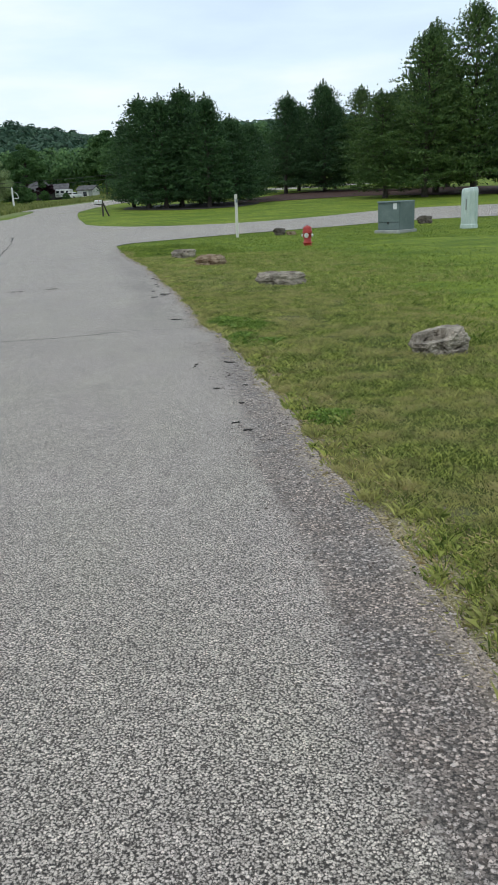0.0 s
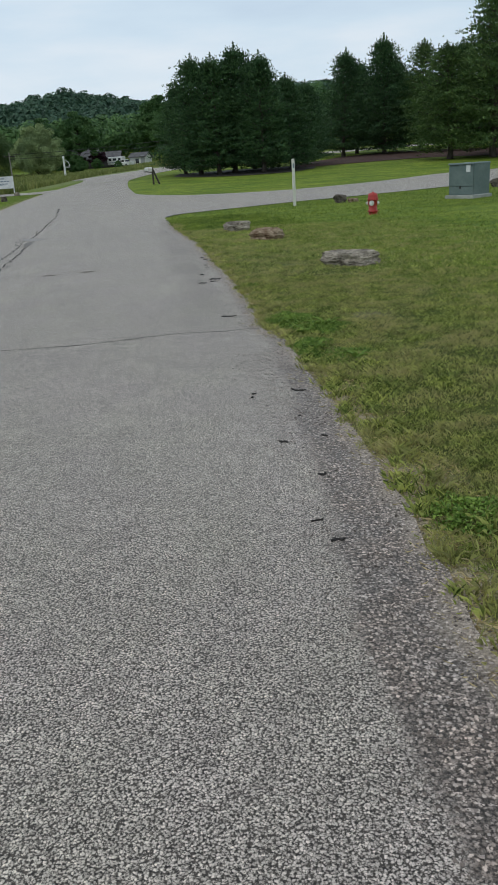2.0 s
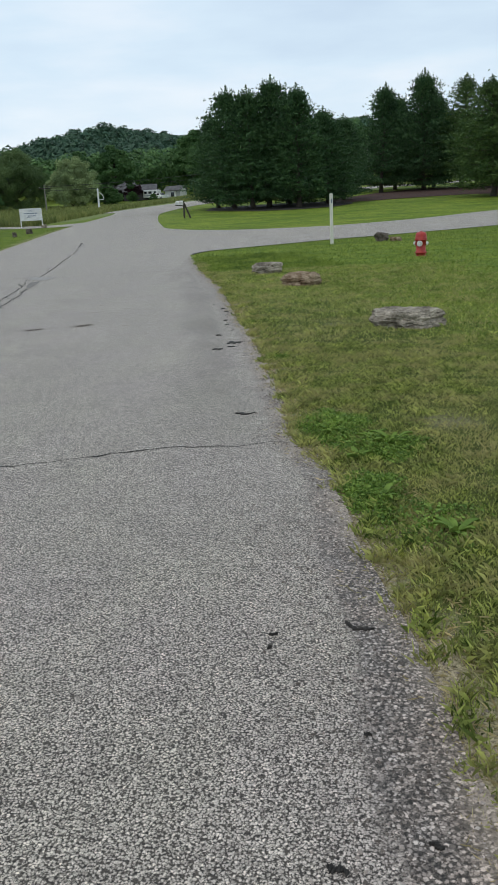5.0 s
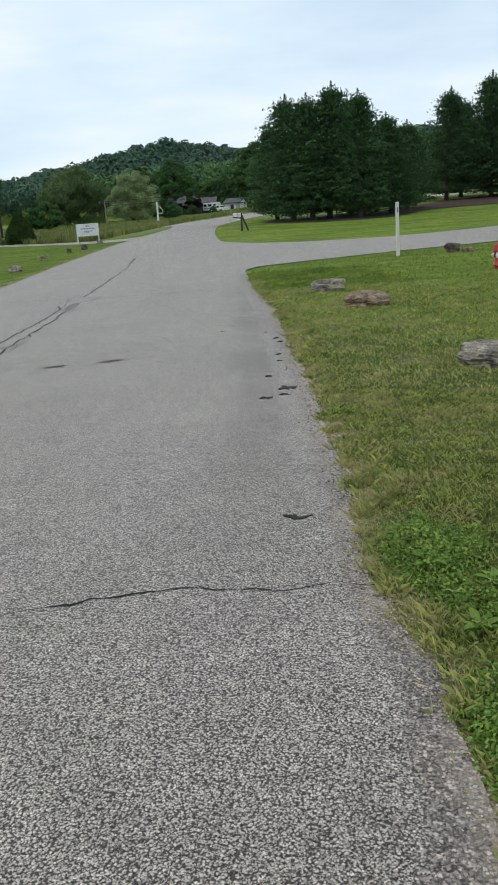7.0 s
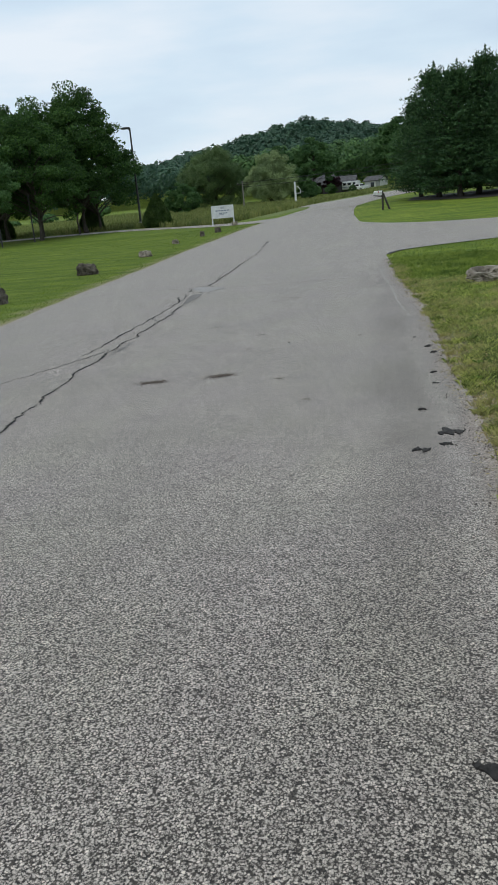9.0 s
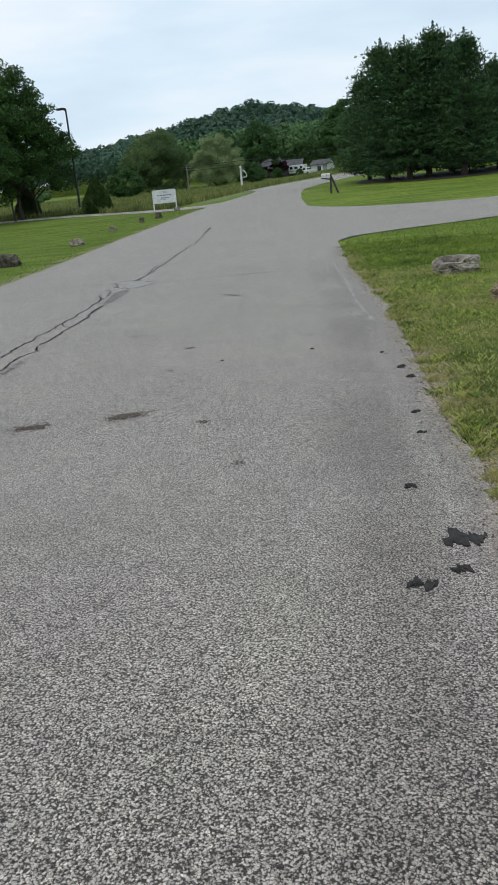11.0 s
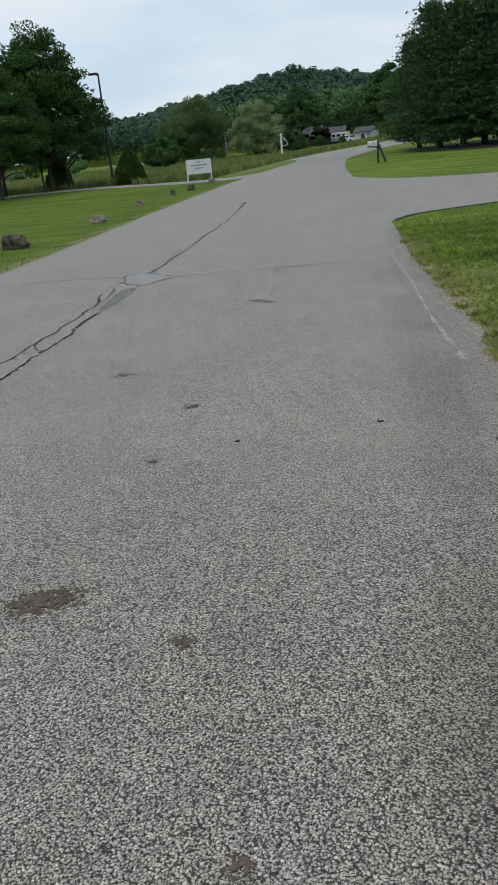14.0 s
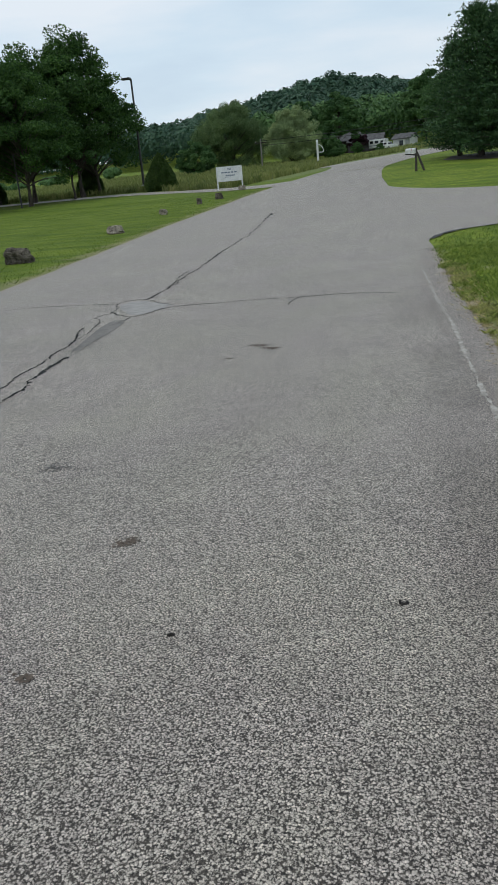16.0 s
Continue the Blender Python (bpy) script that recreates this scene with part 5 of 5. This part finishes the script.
# ---- far houses, trailer, power line ----
def house(x, y, w, d, h, turn, wall, label, name="house"):
    t = thing(name, (x, y, gz(x, y) - 0.1), label, "house", "", turn=turn)
    bm = bmesh.new()
    box(bm, (0, 0, h / 2), (w, d, h), 0.02)
    part("wall", bm, wall, t)
    bm = bmesh.new()
    rise = d * 0.28
    e = 0.3
    pts = [(-w / 2 - e, -d / 2 - e, h - 0.05), (w / 2 + e, -d / 2 - e, h - 0.05), (w / 2 + e, 0, h + rise), (-w / 2 - e, 0, h + rise), (-w / 2 - e, d / 2 + e, h - 0.05), (w / 2 + e, d / 2 + e, h - 0.05)]
    lo = [bm.verts.new(p) for p in pts]
    hi = [bm.verts.new((p[0], p[1], p[2] + 0.15)) for p in pts]
    for q in ((0, 1, 2, 3), (3, 2, 5, 4)):
        bm.faces.new([hi[i] for i in q])
        bm.faces.new([lo[i] for i in reversed(q)])
    for a, b in ((0, 1), (1, 2), (2, 5), (5, 4), (4, 3), (3, 0)):
        bm.faces.new((lo[a], lo[b], hi[b], hi[a]))
    part("roof", bm, M_ROOF, t)
    for s in (-1, 1):
        bm = bmesh.new()
        a, b, c = [bm.verts.new((s * w / 2, yy, zz)) for yy, zz in ((-d / 2, h), (d / 2, h), (0, h + rise))]
        a2, b2, c2 = [bm.verts.new((s * (w / 2 - 0.15), yy, zz)) for yy, zz in ((-d / 2, h), (d / 2, h), (0, h + rise))]
        bm.faces.new((a, b, c))
        bm.faces.new((c2, b2, a2))
        for p, q, r2, s2 in ((a, b, b2, a2), (b, c, c2, b2), (c, a, a2, c2)):
            bm.faces.new((p, q, r2, s2))
        part("gable", bm, wall, t)
    n = max(1, int(w / 3))
    for k in range(n):
        wx = (k - (n - 1) / 2) * w / n
        bm = bmesh.new()
        box(bm, (wx, -d / 2 - 0.02, h * 0.58), (1.0, 0.08, 1.1), 0.01)
        win = part("window", bm, M_WHITE, t)
        bm = bmesh.new()
        box(bm, (wx, -d / 2 - 0.065, h * 0.58), (0.84, 0.02, 0.94))
        part("pane", bm, M_GLASS, win)
    bm = bmesh.new()
    box(bm, (w * 0.36, -d / 2 - 0.03, 1.05), (0.9, 0.06, 2.1), 0.01)
    part("door", bm, M_GREYSIDE, t)


house(-30.2, 182.0, 3.7, 3.2, 1.8, -18, M_SIDING, "small pale shed with a low gabled roof", "shed")
house(-45.8, 190.0, 9.0, 6.5, 2.4, 25, M_DARKWOOD, "dark single-storey house with a gabled roof behind trees")
house(-39.2, 188.0, 7.0, 5.0, 1.9, 5, M_ROOF, "low dark outbuilding with a gabled roof", "outbuilding")


def trailer(x, y, turn):
    t = thing("camper_trailer", (x, y, gz(x, y)), "white camper trailer with dark windows parked by a shed", "trailer", turn=turn)
    bm = bmesh.new()
    box(bm, (0, 0, 1.65), (5.6, 2.3, 2.1), 0.25)
    part("body", bm, M_WHITE, t)
    for wx, ww in ((-1.8, 0.9), (-0.2, 1.1), (1.5, 0.8)):
        bm = bmesh.new()
        box(bm, (wx, -1.16, 2.0), (ww, 0.05, 0.6), 0.01)
        part("window", bm, M_GLASS, t)
    bm = bmesh.new()
    box(bm, (0, -1.16, 1.2), (5.2, 0.03, 0.14))
    part("stripe", bm, M_INK, t)
    for wx in (-0.4, 0.5):
        for s in (-1, 1):
            bm = bmesh.new()
            rod(bm, (wx, s * 0.95, 0.36), (wx, s * 1.15, 0.36), 0.36, seg=18)
            wheel = part("wheel", bm, M_RUBBER, t)
            bm = bmesh.new()
            rod(bm, (wx, s * 1.14, 0.36), (wx, s * 1.17, 0.36), 0.2, seg=14)
            part("rim", bm, M_STEEL, wheel)
    bm = bmesh.new()
    rod(bm, (2.7, 0.4, 0.55), (3.8, 0, 0.5), 0.05, seg=6)
    rod(bm, (2.7, -0.4, 0.55), (3.8, 0, 0.5), 0.05, seg=6)
    part("drawbar", bm, M_DARK, t)
    t.scale = (0.66, 0.75, 0.78)


trailer(-36.0, 184.5, -8)


def parked_car(x, y, turn):
    t = thing("parked_car", (x, y, gz(x, y)), "small white car parked beside the camper trailer", "car", turn=turn)
    bm = bmesh.new()
    box(bm, (0, 0, 0.62), (4.1, 1.7, 0.62), 0.14)
    part("body", bm, M_WHITE, t)
    bm = bmesh.new()
    box(bm, (-0.2, 0, 1.16), (2.3, 1.5, 0.56), 0.12, 0.78)
    cabin = part("cabin", bm, M_WHITE, t)
    for wx, ww in ((-0.72, 0.72), (0.16, 0.74)):
        bm = bmesh.new()
        box(bm, (wx, -0.70, 1.16), (ww, 0.06, 0.34), 0.02)
        part("window", bm, M_GLASS, cabin)
    bm = bmesh.new()
    box(bm, (0.82, 0, 1.16), (0.06, 1.16, 0.34), 0.02, m=Matrix.Rotation(radians(-24), 4, "Y"))
    part("windscreen", bm, M_GLASS, cabin)
    for wx in (-1.25, 1.25):
        for side_y in (-0.76, 0.76):
            bm = bmesh.new()
            rod(bm, (wx, side_y - 0.1, 0.31), (wx, side_y + 0.1, 0.31), 0.31, seg=18)
            wheel = part("wheel", bm, M_RUBBER, t)
            bm = bmesh.new()
            out_y = side_y + math.copysign(0.11, side_y)
            rod(bm, (wx, out_y - 0.01, 0.31), (wx, out_y + 0.01, 0.31), 0.18, seg=12)
            part("rim", bm, M_STEEL, wheel)


parked_car(-33.4, 180.0, -35)


def utility_pole(x, y, h, label):
    t = thing("utility_pole", (x, y, gz(x, y) - 0.2), label, "utility pole", "utility poles", turn=8)
    bm = bmesh.new()
    rod(bm, (0, 0, 0), (0, 0, h), 0.10, 0.075, 10)
    part("shaft", bm, M_POLE, t)
    bm = bmesh.new()
    box(bm, (0, 0, h - 0.5), (1.6, 0.12, 0.12), 0.01)
    arm = part("crossarm", bm, M_DARKWOOD, t)
    for s in (-0.7, 0.7):
        bm = bmesh.new()
        lathe(bm, [(0.04, h - 0.44), (0.06, h - 0.38), (0.03, h - 0.30)], 8)
        bmesh.ops.translate(bm, vec=(s, 0, 0), verts=bm.verts)
        part("insulator", bm, M_CONC, arm)


utility_pole(-38.3, 119.6, 3.9, "pale wooden utility pole at the meadow's edge")
utility_pole(8.0, 131.0, 5.4, "wooden utility pole behind the pines")
for k, (dz, dy) in enumerate(((0.0, -0.7), (-0.55, 0.5))):
    bm = bmesh.new()
    a, b = Vector((-38.3, 119.6 + dy, gz(-38.3, 119.6) + 3.4 + dz)), Vector((8.0, 131 + dy, gz(8, 131) + 4.9 + dz))
    p = [a.lerp(b, t) - Vector((0, 0, 0.9 * (1 - (2 * t - 1) ** 2))) for t in np.linspace(0, 1, 25)]
    for u, w in zip(p, p[1:]):
        rod(bm, u, w, 0.03, seg=5)
    tagged(part("power_cable", bm, M_WIRE, None), "thin black overhead power cable", "cable", "overhead cables")


# ---- grass ----
def blades(name, x, y, h, w, mat, seed, lean=0.5, label=""):
    """Grass: each blade a narrow bent leaf of two pieces."""
    rng = np.random.default_rng(seed)
    n = len(x)
    z = lawn_z(x, y) - 0.004
    a = rng.random(n) * 2 * np.pi
    face = np.stack([np.cos(a), np.sin(a), 0 * a], 1)
    b = a + np.pi / 2 + 0.8 * rng.normal(size=n)
    fall = np.stack([np.cos(b), np.sin(b), 0 * b], 1) * (h * lean * rng.random(n))[:, None]
    root = np.stack([x, y, z], 1)
    half = face * (w / 2)[:, None]
    up = np.zeros((n, 3))
    up[:, 2] = h
    mid = root + up * 0.6 + fall * 0.35
    tip = root + up * (1 - 0.25 * rng.random((n, 1))) + fall
    v = np.stack([root - half, root + half, mid + half, tip], 1).reshape(-1, 3)
    i = np.arange(n) * 4
    f = np.concatenate([np.stack([i, i + 1, i + 2], 1), np.stack([i, i + 2, i + 3], 1)])
    ob = part(name, mesh_data(name, v, f, mat), mat, None)
    return tagged(ob, label, "grass", "", "stuff")


def verge_points(rng, n, y0, y1, d0, d1, power=1.0):
    y = y0 + (y1 - y0) * rng.random(n)
    d = d0 + (d1 - d0) * rng.random(n) ** power
    x = right_x(y) + d
    soil = step(0.17, -0.05, d + 0.16 * rough_value(x, y, 2.2, 4) + 0.08 * rough_value(x, y, 6, 2))
    bald = step(0.62, 0.85, rough_value(x, y, 1.15, 11)) * step(2.2, 0.8, d) * 0.35
    keep = rng.random(n) > np.maximum(np.maximum(soil * 0.96, bald), step(0.6 * d1, d1, d))
    return x[keep], y[keep], d[keep]


rng = np.random.default_rng(500)
LAWN_LABEL = "short mown lawn grass, green with straw-coloured patches"
LAWN_SETS = ((160000, -0.6, 6, -0.05, 2.6, 1.25, 0.029, 0.0031), (150000, 6, 13, -0.05, 4.5, 1.35, 0.031, 0.0042), (85000, 13, 24, -0.05, 7.0, 1.2, 0.036, 0.0075), (42000, -0.5, 29.5, 2.2, 10.0, 1.0, 0.045, 0.012), (24000, 24, 29.6, -0.05, 4.0, 1.1, 0.05, 0.012))
for seed, (n, y0, y1, d0, d1, pw, hh, ww) in enumerate(LAWN_SETS):
    x, y, d = verge_points(rng, n, y0, y1, d0, d1, pw)
    h = hh * (0.5 + 0.9 * rng.random(len(x))) * (1 + 0.4 * rough_value(x, y, 1.7, 3)) * (1 + 0.55 * rough_value(x, y, 9.0, 5)) * (0.7 + 0.3 * step(0.0, 0.4, d))
    blades("lawn_grass", x, y, h, ww * (0.6 + 0.8 * rng.random(len(x))), M_BLADE if seed < 3 else M_TURF, 600 + seed, 1.3, LAWN_LABEL)
tufts = 420
ty = -0.5 + 28 * rng.random(tufts) ** 1.2
td = 0.02 + 0.30 * rng.random(tufts) ** 1.4
own = np.repeat(np.arange(tufts), 46)
y = ty[own] + 0.030 * rng.normal(size=len(own))
x = right_x(ty)[own] + td[own] + 0.030 * rng.normal(size=len(own))
blades("edge_tufts", x, y, 0.03 + 0.045 * rng.random(len(own)), 0.003 + 0.003 * rng.random(len(own)), M_BLADE, 640, 1.1, "ragged grass tufts leaning over the road edge")
n = 24000
y = -0.6 + 27 * rng.random(n) ** 1.6
d = -0.06 + 0.42 * rng.random(n) ** 1.3 + 0.10 * rough_value(y, 0 * y, 2.0, 3)
x = right_x(y) + d
blades("straw", x, y, 0.008 + 0.022 * rng.random(n), 0.0022 + 0.0026 * rng.random(n), M_STRAW, 620, 3.0, "dry straw-coloured thatch along the road edge")
y = 14 + 44 * rng.random(42000)
x = left_x(y) - 0.12 - 16 * rng.random(42000) ** 1.3
blades("lawn_grass", x, y, 0.025 + 0.03 * rng.random(len(x)), 0.008 + 0.006 * rng.random(len(x)), M_LUSH, 610, 1.2, LAWN_LABEL)
y = 27 + 14 * rng.random(42000)
x = -3.6 + 21 * rng.random(42000)
keep = y < np.interp(x, (-3.6, -3.3, -2.4, -0.2, 3, 8.5, 16), (31.0, 32.0, 33.0, 34.5, 36.3, 39.2, 40.3))
keep &= x > np.interp(y, RIGHT_Y, RIGHT_X) + 0.1 + 8 * (y < 29.5)
blades("lawn_grass", x[keep], y[keep], 0.035 + 0.03 * rng.random(keep.sum()), 0.012 + 0 * x[keep], M_TURF, 611, 1.2, LAWN_LABEL)

n = 42000
x = -20 - 60 * rng.random(n) ** 1.3
y = 63.5 - 0.95 * np.maximum(x + 21, -13) + 72 * rng.random(n) ** 1.5
y = np.maximum(y, 75.0 * (x < -34))
keep = np.hypot(x + 30.95, y - 73.6) > 2.3
x, y = x[keep], y[keep]
blades("meadow_grass", x, y, 0.30 + 0.35 * rng.random(len(x)), 0.05 + 0.03 * rng.random(len(x)), M_FIELD, 612, 0.5, "tall uncut pale green meadow grass beyond the driveway")
n = 9000
x = -24 + 24 * rng.random(n)
y = 93 + (x + 20) * 0.55 + 26 * rng.random(n) ** 1.4
blades("meadow_grass", x, y, 0.25 + 0.3 * rng.random(n), 0.06 + 0.03 * rng.random(n), M_FIELD, 613, 0.5, "tall uncut grass on the bank above the road bend")


# ---- clover, weeds and loose gravel on the verge ----
def clover(patches, seed):
    rng = np.random.default_rng(seed)
    cs, aa, bb = [], [], []
    for x, y, rx, ry, n in patches:
        n = int(n * 1.8)
        r, a = np.sqrt(rng.random(n)) * (0.75 + 0.5 * rng.random(n)), rng.random(n) * 2 * np.pi
        px, py = x + rx * r * np.cos(a) * (1 + 0.2 * np.sin(3 * a)), y + ry * r * np.sin(a) * (1 + 0.2 * np.sin(4 * a))
        hz = (0.012 + 0.06 * np.clip(1.2 - r, 0.1, 1) * rng.random(n) + 0.01 * rng.random(n))
        cs.append(np.stack([px, py, lawn_z(px, py) + hz - 0.005], 1))
        w = directions(rng, n) * np.array([1, 1, 0.9])
        w /= np.linalg.norm(w, axis=1, keepdims=True)
        u = np.cross(w, directions(rng, n) * 0.6 + np.array([0, 0, 1.0]))
        u /= np.linalg.norm(u, axis=1, keepdims=True) + 1e-9
        s = (0.004 + 0.0055 * rng.random((n, 1)))
        aa.append(w * s)
        bb.append(u * s * 0.75)
    ob = part("clover", quads("clover", np.concatenate(cs), np.concatenate(aa), np.concatenate(bb), M_CLOVER, 0.6), M_CLOVER, None)
    tagged(ob, "dark green clover and low weeds spreading at the road edge", "clover", "", "stuff")


clover(((0.62, 9.45, 0.24, 0.42, 4200), (0.90, 8.95, 0.28, 0.25, 2600), (0.80, 8.15, 0.16, 0.34, 3000), (1.05, 7.7, 0.25, 0.3, 900), (1.36, 4.5, 0.16, 0.2, 900), (0.12, 12.1, 0.07, 0.09, 120)), 91)


def weed(x, y, size, seed):
    rng = np.random.default_rng(seed)
    t = thing("broadleaf_weed", (x, y, float(lawn_z(x, y)) + 0.01), "low broad-leaved green weed rosette on the verge", "weed", "weeds on the verge", turn=40 * seed)
    for k in range(9):
        a = k * 2.4 + 0.3 * rng.normal()
        ln = size * (0.7 + 0.5 * rng.random())
        s = np.linspace(0, 1, 6)
        wide = ln * 0.17 * np.sin(np.pi * np.clip(s * 0.92 + 0.06, 0, 1)) + 0.001
        up = 0.05 + 0.55 * ln * np.sin(1.9 * s) * (0.4 + 0.6 * rng.random())
        o, sd = np.array([np.cos(a), np.sin(a)]), np.array([-np.sin(a), np.cos(a)])
        mid = o * (ln * s)[:, None]
        rows = np.stack([np.c_[mid - sd * wide[:, None], up + 0.012], np.c_[mid, up], np.c_[mid + sd * wide[:, None], up + 0.012]], 1)
        rows[..., 2] -= 0.05
        part("leaf", mesh_data("leaf", rows.reshape(-1, 3), grid_faces(6, 3), M_CLOVER, True), M_CLOVER, t)


for k, (x, y, s) in enumerate(((0.60, 9.30, 0.11), (0.98, 9.0, 0.12), (0.86, 9.12, 0.09), (0.75, 8.75, 0.09), (0.14, 12.15, 0.07), (0.85, 8.05, 0.10), (1.15, 7.55, 0.10), (-0.40, 14.9, 0.05), (-0.42, 15.5, 0.055))):
    weed(x, y, s, 3 + k)

rng = np.random.default_rng(321)
n = 22000
y = -0.5 + 30 * rng.random(n) ** 2.2
d = np.where(rng.random(n) < 0.4, 0.13 * rng.normal(size=n) - 0.05, -0.46 * rng.random(n) * (y < 8) + 0.07 * rng.normal(size=n))
x = right_x(y) + d
s = 0.003 + 0.0045 * rng.random(n) ** 2
octa = np.array([(1, 0, 0), (-1, 0, 0), (0, 1, 0), (0, -1, 0), (0, 0, 1), (0, 0, -1)], float)
tri = np.array([(0, 2, 4), (2, 1, 4), (1, 3, 4), (3, 0, 4), (2, 0, 5), (1, 2, 5), (3, 1, 5), (0, 3, 5)])
shape = octa[None] * (0.6 + 0.8 * rng.random((n, 6, 1))) * s[:, None, None] * np.array([1.2, 1.0, 0.75])
turn = rng.random(n) * 6.28
cx, sx = np.cos(turn)[:, None], np.sin(turn)[:, None]
rot = np.stack([cx * shape[..., 0] - sx * shape[..., 1], sx * shape[..., 0] + cx * shape[..., 1], shape[..., 2]], -1)
v = rot + np.stack([x, y, np.maximum(lawn_z(x, y), ground_z(x, y) + 0.012 * (d < 0.02)) + s * 0.3], 1)[:, None]
f = (tri[None] + (np.arange(n) * 6)[:, None, None]).reshape(-1, 3)
tagged(part("loose_gravel", mesh_data("loose_gravel", v.reshape(-1, 3), f, M_PEBBLE), M_PEBBLE, None), "loose grey and brown gravel stones along the road edge", "gravel", "", "stuff")
